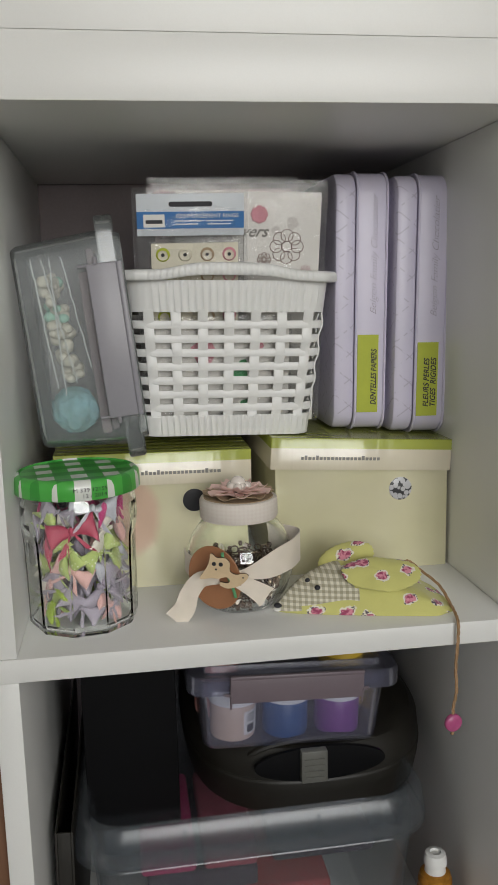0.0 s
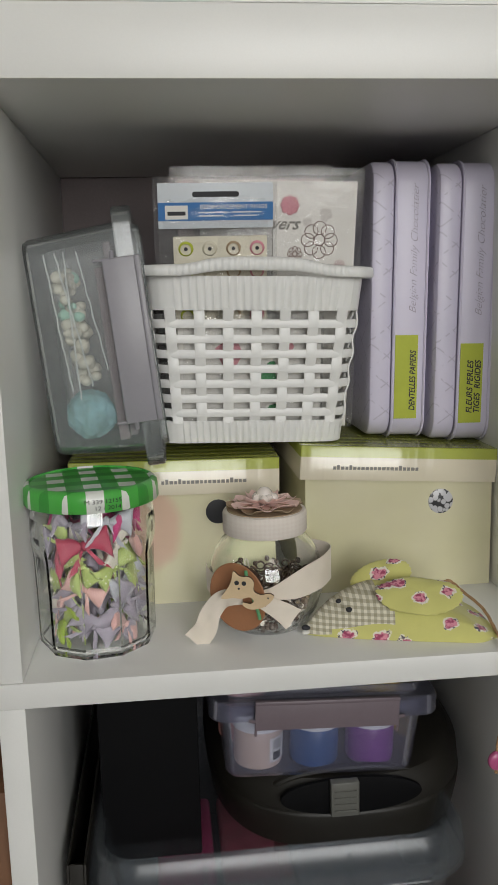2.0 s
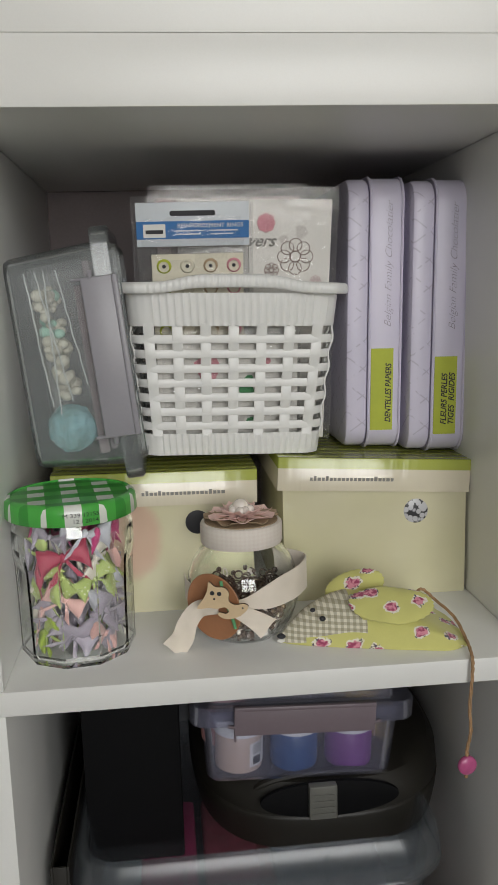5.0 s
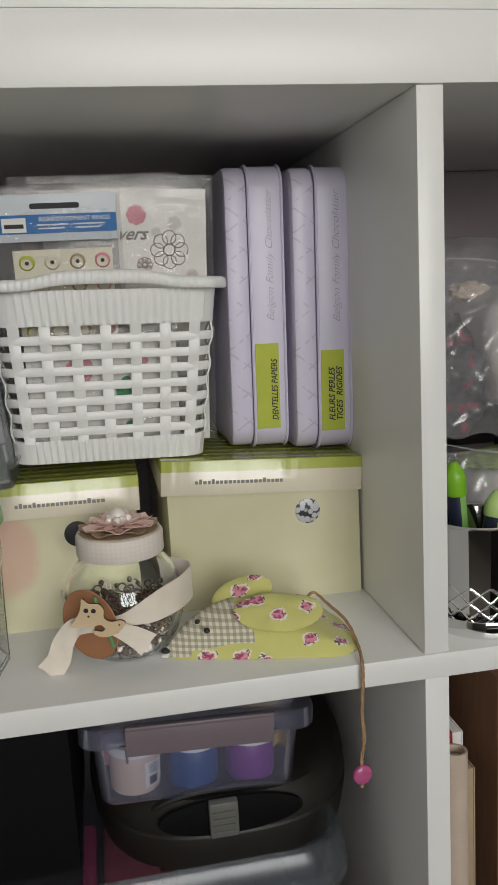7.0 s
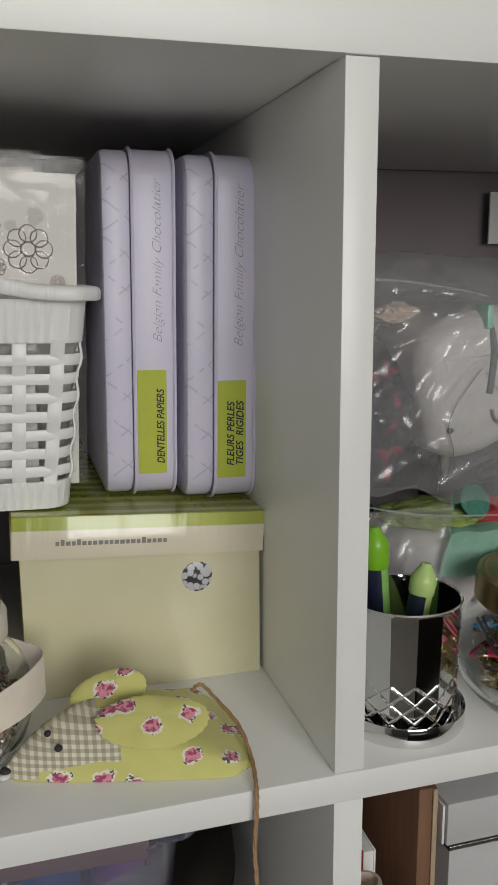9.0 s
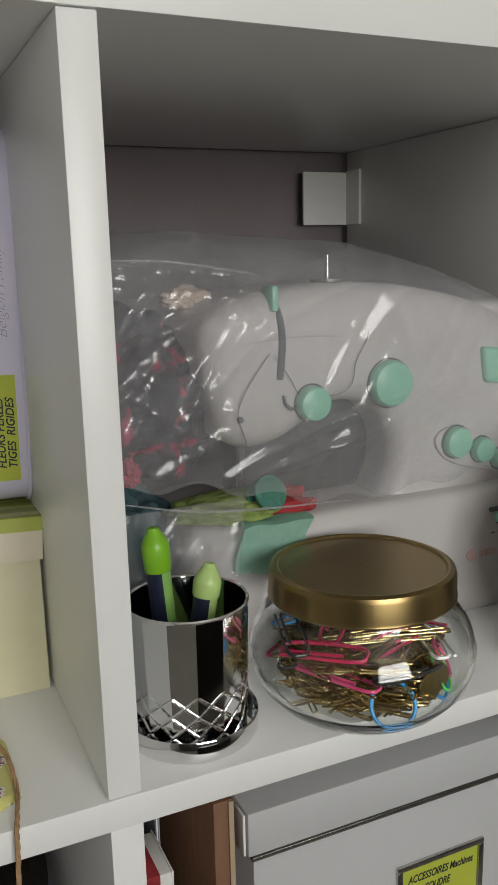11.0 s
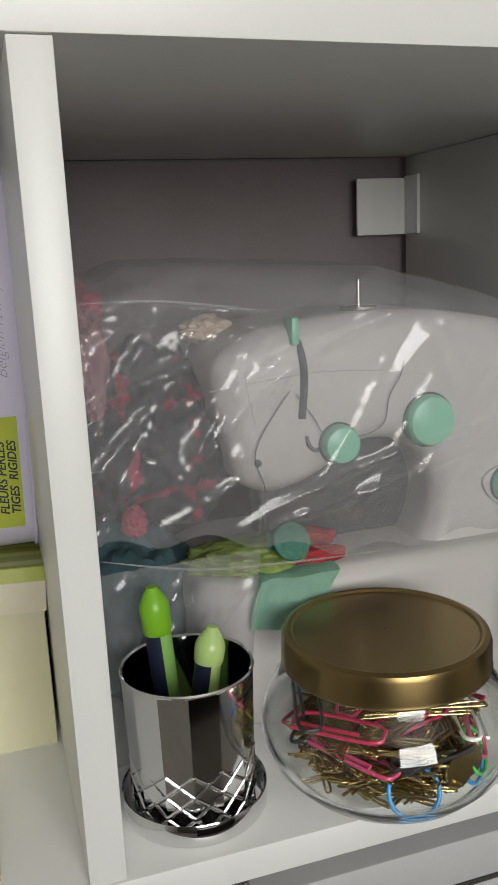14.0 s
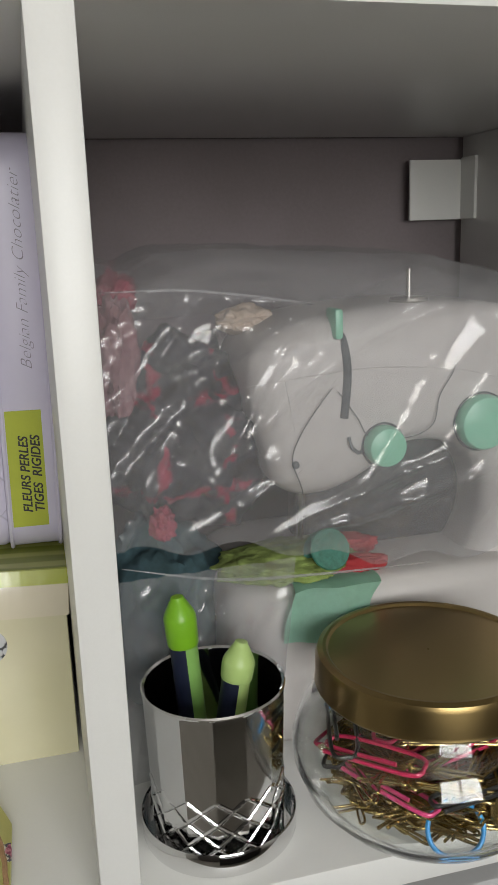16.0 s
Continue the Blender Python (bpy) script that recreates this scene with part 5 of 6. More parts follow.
bk = thing("black_box", pose(-0.276, 0.125, -0.198), "matt black upright box standing in the dark cell", "box")
part("body", block(-0.038, 0.038, 0.0, 0.20, -0.0155, 0.160, 0.002), black_plastic, bk)
part("lid", block(-0.0395, 0.0395, -0.0015, 0.2015, 0.1605, 0.176, 0.002), black_plastic, bk)
pn = thing("black_folder", pose(-0.3330, 0.070, FLOOR_Z, 0, 1.2, 0), "dark folder standing against the divider, with a steel rivet", "folder")
part("cover", block(-0.0070, -0.0050, 0.0, 0.28, 0.0, 0.178, 0.0006), brown_black, pn)
part("cover", block(0.0050, 0.0070, 0.0, 0.28, 0.0, 0.178, 0.0006), brown_black, pn)
part("spine", block(-0.0050, 0.0050, 0.0, 0.0020, 0.0, 0.178, 0.0005), brown_black, pn)
riv = lathe([(0.0005, 0.0022), (0.0030, 0.0018), (0.0042, 0.0), (0.0005, 0.0)], 20)
riv.transform(Matrix.Translation((0.0, 0.0, 0.108)) @ UP)
part("rivet", riv, steel, pn, "round steel rivet")

sp = thing("thread_spool", pose(-0.0345, 0.070, FLOOR_Z) @ Matrix.Diagonal((0.9, 0.9, 0.935, 1)), "tall cone of copper orange thread with a white top", "thread spool")
part("cone", lathe([(0.0220, 0.0), (0.0225, 0.003), (0.0080, 0.128), (0.0080, 0.130), (0.0005, 0.130)], 32), white_plastic, sp)
part("thread", lathe([(0.0225, 0.006), (0.0235, 0.010)] + [(0.0218 - 0.0080 * k / 40 + (0.0012 if k % 4 in (1, 2) else 0.0), 0.012 + 0.100 * k / 40) for k in range(41)] + [(0.0110, 0.114)], 32), copper_thread, sp, "glossy copper orange thread")
part("cone_top", lathe([(0.0085, 0.1205), (0.0105, 0.1215), (0.0105, 0.1260), (0.0090, 0.1310), (0.0050, 0.1320), (0.0045, 0.1290), (0.0005, 0.1290)], 28), white_plastic, sp)

neigh = thing("brown_box", pose(-0.45, 0.02, FLOOR_Z), "brown cardboard box in the neighbouring cell", "box")
part("body", block(-0.080, 0.0905, 0.0, 0.26, 0.0, 0.270, 0.002), brown_board, neigh)


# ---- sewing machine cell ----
# Dark tone that stands for the shade inside the needle space.
throat_shade = surface("throat_shade_tone", (0.06, 0.058, 0.062), rough=0.6, var=0.15, scale=25)
mc = thing("sewing_machine", pose(0, 0, 0), "small white toy sewing machine with mint knobs, bagged", "sewing machine")
prof = smooth_line([(0.2080, 0, 0.086), (0.2170, 0, 0.105), (0.2180, 0, 0.126), (0.2080, 0, 0.145), (0.1900, 0, 0.1530), (0.1700, 0, 0.1520), (0.1550, 0, 0.1420), (0.1370, 0, 0.1330), (0.1170, 0, 0.1300), (0.1010, 0, 0.1370), (0.0950, 0, 0.1540), (0.0890, 0, 0.1800), (0.0880, 0, 0.2000), (0.0960, 0, 0.2120), (0.1200, 0, 0.2220), (0.1700, 0, 0.2270), (0.2200, 0, 0.2250), (0.2700, 0, 0.2160), (0.3000, 0, 0.2060), (0.3130, 0, 0.1940), (0.3215, 0, 0.1600), (0.3310, 0, 0.1200), (0.3350, 0, 0.0860)], 5)
outline = [(p.x, p.z) for p in prof]
cen = []
n = len(outline)
for i in range(n):
    a, b = Vector(outline[max(i - 1, 0)]), Vector(outline[min(i + 1, n - 1)])
    d = (b - a).normalized()
    cen.append(Vector((-d.y, d.x)))
y0, y1, R = 0.104, 0.190, 0.015
rings = []
for k in range(8):
    a = math.pi / 2 * k / 7
    ins = R * (1 - math.sin(a))
    rings.append([(outline[i][0] - 0 + cen[i].x * -ins * 1.0, y0 + R * (1 - math.cos(a)), outline[i][1] + cen[i].y * -ins) for i in range(n)])
for k in range(8):
    a = math.pi / 2 * k / 7
    ins = R * (1 - math.cos(a))
    rings.append([(outline[i][0] + cen[i].x * -ins, y1 - R + R * math.sin(a), outline[i][1] + cen[i].y * -ins) for i in range(n)])
part("arm", loft(rings), machine_white, mc, sharp=60)
bs = [[(0.203 + x * k, 0.1485 + y * k2, z) for x, y in rounded_rect(0.266, 0.120, 0.030, 8)] for k, k2, z in ((0.94, 0.90, 0.0), (0.975, 0.95, 0.004), (0.995, 0.985, 0.020), (1.0, 1.0, 0.050), (0.995, 0.98, 0.078), (0.97, 0.94, 0.0855), (0.92, 0.88, 0.0885))]
part("base", loft(bs), machine_white, mc, "off-white base", sharp=50)
part("seam_line", tube(smooth_line([(0.086, 0.112, 0.190), (0.100, 0.1042, 0.193), (0.150, 0.1039, 0.1965), (0.200, 0.1039, 0.192), (0.228, 0.1039, 0.184)], 6), 0.0003, 5), machine_white, mc)


def knob(x, z, r, out, name="knob", y=0.104):
    k = lathe([(r * 0.98, 0.0), (r, 0.002), (r * 0.98, out * 0.7), (r * 0.9, out), (r * 0.6, out + r * 0.10), (0.0005, out + r * 0.13)], 36)
    k.transform(Matrix.Translation((x, y, z)) @ UP)
    part(name, k, mint, mc, "mint green round knob")
    part("knob_gap", tube([(x + (r + 0.0006) * math.cos(q * math.pi / 14), y - 0.0002, z + (r + 0.0006) * math.sin(q * math.pi / 14)) for q in range(28)], 0.0006, 5, closed=True), dark_shade, mc)


knob(0.1560, 0.1560, 0.0108, 0.008)
knob(0.2120, 0.1635, 0.0150, 0.007)
ov = plate([(0.281 + x, 0.1105 + z) for x, z in ((q.x, q.z) for q in smooth_line([(-0.033, 0, 0.012), (-0.022, 0, 0.020), (-0.004, 0, 0.016), (0.018, 0, 0.002), (0.028, 0, -0.008), (0.022, 0, -0.015), (0.000, 0, -0.011), (-0.024, 0, -0.002)], 5, closed=True))], 0.004, 0.001)
part("dial_panel", ov, machine_white, mc, "raised oval panel").location.y = 0.1015
knob(0.2640, 0.1200, 0.0105, 0.006, "dial", 0.1015)
knob(0.2855, 0.1125, 0.0085, 0.006, "dial", 0.1015)
knob(0.3010, 0.1045, 0.0068, 0.006, "dial", 0.1015)
swt = block(-0.0090, 0.0090, -0.004, 0.004, -0.0120, 0.0120, 0.003, 3)
for v in swt.verts:
    v.co.x += 0.004 * (-v.co.z / 0.015) * (1 if v.co.x < 0 else -0.3)
s_ob = part("bobbin_tension", swt, mint, mc, "mint green guide block")
s_ob.matrix_basis = pose(0.2945, 0.103, 0.1690, 0, 6, 0)
part("switch_slot", block(0.284, 0.330, 0.0870, 0.0895, 0.0715, 0.0745, 0.0005), dark_shade, mc)
part("switch", block(0.2880, 0.3160, 0.0845, 0.0895, 0.0640, 0.0705, 0.002), mint, mc, "mint green slide switch")
marks = bmesh.new()
for k in range(4):
    block(0.2860 + 0.006 * k, 0.2890 + 0.006 * k, 0.0880, 0.0886, 0.0560, 0.0566, 0, bm=marks)
    block(0.2900 + 0.005 * k, 0.2912 + 0.005 * k, 0.0880, 0.0886, 0.0625, 0.0632, 0, bm=marks)
part("printed_marks", marks, ink, mc)
lg = plate(circle(0.0042, 20, 0.2700, 0.0430), 0.0006)
for w in range(5):
    block(0.2770 + 0.0052 * w, 0.2805 + 0.0052 * w, 0.0, 0.0006, 0.0405, 0.0455, 0, bm=lg)
part("logo", lg, surface("faded_rose_print", (0.55, 0.36, 0.33), rough=0.6), mc, "rose logo shape with plain bars").location.y = 0.0881
hw = lathe([(0.0005, 0.0), (0.024, 0.0), (0.027, 0.002), (0.028, 0.006), (0.027, 0.011), (0.023, 0.013), (0.0005, 0.014)], 40)
hw.transform(pose(0.3160, 0.147, 0.180, 0, 80, 0))
part("handwheel", hw, machine_white, mc)
part("top_cap", block(0.262, 0.318, 0.112, 0.180, 0.2000, 0.2110, 0.005, 3), machine_white, mc).rotation_euler = (0, radians(0), 0)
sp2 = lathe([(0.0100, 0.0), (0.0105, 0.0008), (0.0100, 0.0022), (0.0016, 0.0026), (0.0014, 0.0170), (0.0005, 0.0175)], 24)
sp2.transform(Matrix.Translation((0.1790, 0.124, 0.2268)))
part("spool_pin", sp2, steel, mc, "steel spool pin on a white washer")
part("thread_slot", tube(smooth_line([(0.1320, 0.118, 0.2225), (0.1345, 0.105, 0.212), (0.1365, 0.1030, 0.195), (0.1345, 0.1030, 0.172)], 5), 0.0022, 8, flat=0.6), dark_shade, mc, "dark thread slot")
part("take_up_lever", block(0.1295, 0.1340, 0.101, 0.116, 0.2120, 0.2270, 0.0015), mint, mc, "mint green take-up lever")
part("needle_bar", tube([(0.1180, 0.125, 0.134), (0.1180, 0.125, 0.1160)], 0.0030, 10), steel, mc)
part("needle", tube([(0.1180, 0.125, 0.1170), (0.1180, 0.125, 0.0900)], 0.0007, 6), steel, mc)
ft = bmesh.new()
block(0.112, 0.124, 0.112, 0.132, 0.0895, 0.0912, 0.0006, bm=ft)
block(0.1165, 0.1195, 0.127, 0.131, 0.0912, 0.1290, 0.0005, bm=ft)
part("presser_foot", ft, steel, mc)
for line in (((0.128, 0.1020, 0.188), (0.121, 0.1015, 0.180), (0.111, 0.1015, 0.166), (0.1065, 0.102, 0.153), (0.112, 0.104, 0.136), (0.114, 0.112, 0.122)),
             ((0.131, 0.102, 0.186), (0.141, 0.1015, 0.172), (0.147, 0.1015, 0.162), (0.160, 0.101, 0.1575)),
             ((0.2000, 0.112, 0.2150), (0.1960, 0.103, 0.195), (0.1870, 0.102, 0.180), (0.1840, 0.102, 0.166), (0.1750, 0.102, 0.1600), (0.160, 0.100, 0.1595))):
    part("thread", tube(smooth_line(line, 6), 0.00028, 5), dark_shade, mc, "loose dark sewing thread")
hook = smooth_line([(0.1370, 0.1030, 0.162), (0.1380, 0.1015, 0.157), (0.1420, 0.1015, 0.1535), (0.1440, 0.1025, 0.1545)], 5)
part("thread_hook", tube(hook, 0.0009, 6), dark_shade, mc)
scr = lathe([(0.0005, 0.0016), (0.0018, 0.0012), (0.0020, 0.0), (0.0005, 0.0)], 14)
scr.transform(Matrix.Translation((0.1085, 0.1035, 0.1500)) @ UP)
part("screw", scr, dark_shade, mc)
# Added dark block: the open throat's shade, put into its colour.
part("throat_shade_block", block(0.125, 0.232, 0.140, 0.176, 0.088, 0.150, 0.003), throat_shade, mc, "dark block for the shade in the needle space")


pink_veil = surface("dusty_pink_cloth", (0.28, 0.14, 0.16), rough=0.9, var=0.25, scale=60, bump=0.0008)


def crumple(name, cx, cy, cz, sx, sy, sz, mt, label, seed, rough=0.35, freq=2.2):
    """A crumpled bundle of cloth."""
    bm = bmesh.new()
    bmesh.ops.create_icosphere(bm, subdivisions=5, radius=1.0)
    for v in bm.verts:
        d = v.co.normalized()
        q = 1 + rough * noise.fractal(d * freq + Vector((seed, seed * 2, 0)), 0.9, 2.1, 5) + 0.25 * rough * abs(noise.noise(d * freq * 3 + Vector((0, seed, 3))))
        v.co = Vector((d.x * sx * q, d.y * sy * q, max(-sz * 0.98, d.z * sz * q)))
    ob = part(name, bm, mt, sharp=70)
    ob.location = (cx, cy, cz)
    return tagged(ob, label, "cloth")


plaid = Nodes("charcoal_red_plaid_cloth")
pl_x, pl_z = plaid.axis(0), plaid.axis(2)
plaid_red = plaid.m("MULTIPLY", plaid.step(plaid.noise(70, 4), 0.55, 0.04), plaid.m("MAXIMUM", lines(plaid, pl_x, 0.036, 0.007), lines(plaid, pl_z, 0.050, 0.005)))
plaid.shade(plaid.mix(plaid.m("MULTIPLY", plaid_red, 0.9), (0.045, 0.042, 0.055), (0.34, 0.03, 0.07)), rough=0.9, var=0.4, scale=70, bump=0.001)
crumple("crumpled_cloth", 0.062, 0.165, 0.158, 0.050, 0.046, 0.050, plaid.mat, "charcoal and red plaid cloth crumpled beside the sewing machine", 1.3, 0.30)
crumple("crumpled_cloth", 0.044, 0.160, 0.054, 0.034, 0.044, 0.056, teal_cloth, "dark teal crumpled cloth at the machine's foot", 2.7, 0.22)
crumple("cloth_scrap", 0.026, 0.150, 0.200, 0.012, 0.020, 0.032, pink_veil, "dusty pink crumpled cloth in the bag", 4.1, 0.35)
crumple("cloth_scrap", 0.032, 0.205, 0.232, 0.012, 0.013, 0.012, pink_cloth, "pink scrap at the back of the bag", 5.2, 0.4)
crumple("cloth_scrap", 0.040, 0.105, 0.126, 0.006, 0.008, 0.008, pink_cloth, "small bright pink scrap low in the bag", 6.1, 0.4)
crumple("cloth_scrap", 0.100, 0.165, 0.218, 0.015, 0.012, 0.008, tan_roll, "tan crumpled paper on top of the machine", 8.1, 0.3)
crumple("net_scrap", 0.106, 0.116, 0.0945, 0.037, 0.026, 0.0075, lime_net, "lime green crumpled net on the machine's base", 6.6, 0.20, 2.6)
crumple("cloth_scrap", 0.140, 0.103, 0.0925, 0.017, 0.007, 0.0055, red_cloth, "red folded scrap on the machine's base", 3.6, 0.2)
crumple("cloth_scrap", 0.140, 0.128, 0.0945, 0.022, 0.010, 0.0060, red_cloth, "red folded scrap behind the net", 9.6, 0.2)
bob = part("bobbin", lathe([(0.0105, 0.0), (0.0110, 0.0010), (0.0060, 0.0014), (0.0060, 0.0100), (0.0110, 0.0104), (0.0105, 0.0114)], 28), surface("dark_green_thread", (0.05, 0.20, 0.15), rough=0.5, var=0.4, scale=200, bump=0.0006))
bob.matrix_basis = pose(0.1225, 0.105, 0.1010, 62, 12, 0)
tagged(bob, "dark green thread bobbin lying on the net", "bobbin")
fold = []
for i in range(15):
    u = i / 14
    row = []
    for k in range(13):
        v = k / 12
        x = 0.098 + 0.047 * u + 0.004 * math.sin(5 * v)
        if v < 0.5:
            y, z = 0.114 - 0.030 * (v / 0.5), 0.0905
        else:
            y, z = 0.0835 + 0.001 * math.sin(7 * u), 0.0900 - 0.029 * ((v - 0.5) / 0.5) * (0.62 + 0.38 * math.sin(2.6 * u + 0.9))
        row.append((x, y - 0.001 * math.sin(9 * u + 3 * v), z + 0.0008 * math.sin(11 * u)))
    fold.append(row)
fb = loft(fold, closed_ring=False)
got = bmesh.ops.solidify(fb, geom=fb.faces[:], thickness=0.0008)
tagged(part("cloth_scrap", fb, mint_cloth, sharp=70), "mint green cloth draped over the base's front edge", "cloth")

# the clear bag over the machine: a crinkled sheet over front, top and back, gathered at one end
FOLDS = [((0.012, 0.243), (0.105, 0.232), 0.006, 0.011), ((0.085, 0.240), (0.118, 0.205), 0.005, 0.009), ((0.118, 0.205), (0.090, 0.185), 0.004, 0.009), ((0.120, 0.206), (0.165, 0.200), 0.003, 0.008),
         ((0.020, 0.200), (0.085, 0.205), 0.004, 0.010), ((0.035, 0.175), (0.080, 0.135), 0.005, 0.008), ((0.030, 0.140), (0.050, 0.172), 0.004, 0.008), ((0.022, 0.112), (0.105, 0.105), 0.005, 0.009),
         ((0.200, 0.215), (0.180, 0.188), 0.003, 0.008), ((0.200, 0.215), (0.214, 0.190), 0.003, 0.008), ((0.130, 0.108), (0.300, 0.098), 0.003, 0.010), ((0.230, 0.235), (0.310, 0.190), 0.004, 0.012),
         ((0.060, 0.225), (0.100, 0.150), 0.003, 0.012), ((0.240, 0.160), (0.300, 0.150), 0.002, 0.012)]


def fold_lift(x, z):
    """How far the folds push the sheet out at (x, z)."""
    out = 0.0
    for (ax, az), (bx, bz), high, wide in FOLDS:
        dx, dz = bx - ax, bz - az
        t = max(0.0, min(1.0, ((x - ax) * dx + (z - az) * dz) / (dx * dx + dz * dz)))
        d = math.hypot(x - ax - t * dx, z - az - t * dz)
        out += high * max(0.0, 1 - d / wide) * (0.55 + 0.45 * math.sin(math.pi * t))
    return out


def crease(q, seed):
    """Sharp-ridged relief: 1 on the ridges, falling away on both sides."""
    return (1 - abs(noise.noise(q + Vector((seed, 2 * seed, 0)))) * 2.2) ** 3


def bag():
    b = thing("plastic_bag", pose(0, 0, 0), "crumpled clear plastic bag pulled over the sewing machine", "plastic bag")
    NU, NV = 190, 130
    rows = []
    for i in range(NU + 1):
        u = i / NU
        x = 0.0105 + 0.3225 * u
        left = max(0.0, 1 - u * 2.4)
        neck = math.exp(-((u - 0.055) / 0.035) ** 2)
        top = 0.254 + 0.003 * math.sin(7.0 * u + 0.4) - 0.056 * max(0, (u - 0.50) / 0.50) ** 1.5 - 0.006 * neck
        low = 0.106 + 0.020 * left + 0.004 * math.sin(9 * u) - 0.012 * u
        front = 0.062 + 0.026 * min(1, u * 2.2) + 0.003 * math.sin(6 * u + 1)
        row = []
        for k in range(NV + 1):
            v = k / NV
            if v < 0.6:
                t = v / 0.6
                z = low + (top - low) * (1 - (1 - t) ** 1.15)
                y = front + 0.008 * (1 - min(1, t * 5)) + 0.030 * max(0, (t - 0.80) / 0.20) ** 2
            else:
                t = (v - 0.6) / 0.4
                y = front + 0.030 + 0.115 * t
                z = top + 0.002 * math.sin(math.pi * t) - 0.040 * max(0, (t - 0.6) / 0.4) ** 2
            along = Vector((x * 6 + z * 3, y * 6, z * 44 - x * 13))
            across = Vector((x * 46 - z * 30, y * 6, z * 7 + x * 6))
            small = Vector((x * 40 + z * 30, y * 30, z * 130 - x * 50))
            lift = 0.0046 * crease(along, 3) + 0.0036 * crease(across, 8) * (0.45 + left) + 0.0011 * (0.30 + left) * crease(small, 5)
            lift *= 1 - 0.55 * min(1.0, max(0.0, (u - 0.40) / 0.25))
            lift += 0.8 * fold_lift(x, z) if v < 0.62 else 0.0
            hem = 0.003 * math.sin(40 * u) * max(0.0, 1 - v * 12)
            row.append((x, y - lift * (1 if v < 0.6 else 0.2), z + lift * (0.25 if v > 0.5 else 0.1) + hem))
        rows.append(row)
    part("sheet", loft(rows, closed_ring=False), bag_film, b, sharp=180, shadow=False)
    for line, rad in ((((0.013, 0.052, 0.243), (0.050, 0.054, 0.242), (0.090, 0.058, 0.236), (0.105, 0.062, 0.233)), 0.0006),
                      (((0.014, 0.054, 0.126), (0.060, 0.056, 0.114), (0.110, 0.066, 0.106), (0.170, 0.076, 0.100)), 0.0006)):
        part("crease", tube(smooth_line(line, 8), lambda t, rad=rad: rad * (0.25 + math.sin(math.pi * min(1, max(0, t)))), 8), bag_film, b, "sharp shiny crease of the bag", shadow=False)
    rows = []
    for i in range(71):
        u = i / 70
        row = []
        for k in range(81):
            v = k / 80
            x, z = 0.0105 + 0.090 * u - 0.012 * u * (1 - v), 0.004 + 0.106 * v
            q = Vector((x * 55 - z * 25, z * 14 + x * 18, 4))
            row.append((x, 0.0785 + 0.003 * u - 0.0022 * crease(q, 1) - 0.0005 * crease(q * 2.1, 6), z))
        rows.append(row)
    part("hanging_fold", loft(rows, closed_ring=False), bag_film, b, sharp=180, shadow=False)
    return b


bag()


# ---- chrome cup with pens ----
CX, CY = 0.0490, 0.0425
cup = thing("pen_cup", pose(CX, CY, 0), "chrome pen cup with cut diamond facets, on a round chrome tray", "pen cup")
part("tray", lathe([(0.0332, 0.0), (0.0346, 0.0006), (0.0352, 0.002), (0.0356, 0.0112), (0.0351, 0.0120), (0.0344, 0.0112), (0.0340, 0.0030), (0.0005, 0.0028)], 72), chrome, cup, "shallow chrome tray")
N, M, BAND = 392, 14, 0.0330


def cup_radius(a, z):
    """Flat-sided wall with a lattice of raised diagonal ridges round the foot."""
    step_a = 2 * math.pi / M
    flat = math.cos(step_a / 2) / math.cos((a % step_a) - step_a / 2)
    r = (0.0293 + 0.0022 * z / 0.072) * (1 + (flat - 1) * 0.85)
    if z < BAND:
        rise = z / 0.0055
        p, q = a / step_a + rise * 0.5, a / step_a - rise * 0.5
        d = min(abs(p - round(p)), abs(q - round(q)))
        r += 0.0008 * max(0.0, 1 - d / 0.085)
    return r


def cup_ring(z):
    return [(cup_radius(2 * math.pi * i / N, z) * math.cos(2 * math.pi * i / N), cup_radius(2 * math.pi * i / N, z) * math.sin(2 * math.pi * i / N), z) for i in range(N)]


part("cut_band", loft([cup_ring(0.0032 + (BAND - 0.0032) * k / 90) for k in range(91)], caps=(True, False)), chrome, cup, "chrome foot cut with a diamond lattice", sharp=30)
rings = [cup_ring(z) for z in (BAND, 0.036, 0.055, 0.0705, 0.0720)]
for r, z in ((0.0316, 0.0724), (0.0319, 0.0732), (0.0313, 0.0740), (0.0303, 0.0732), (0.0299, 0.0700), (0.0280, 0.0060), (0.0005, 0.0055)):
    rings.append([(r * math.cos(2 * math.pi * i / N), r * math.sin(2 * math.pi * i / N), z) for i in range(N)])
part("cup", loft(rings, caps=(False, True)), chrome, cup, "flat-sided chrome cup", sharp=12)


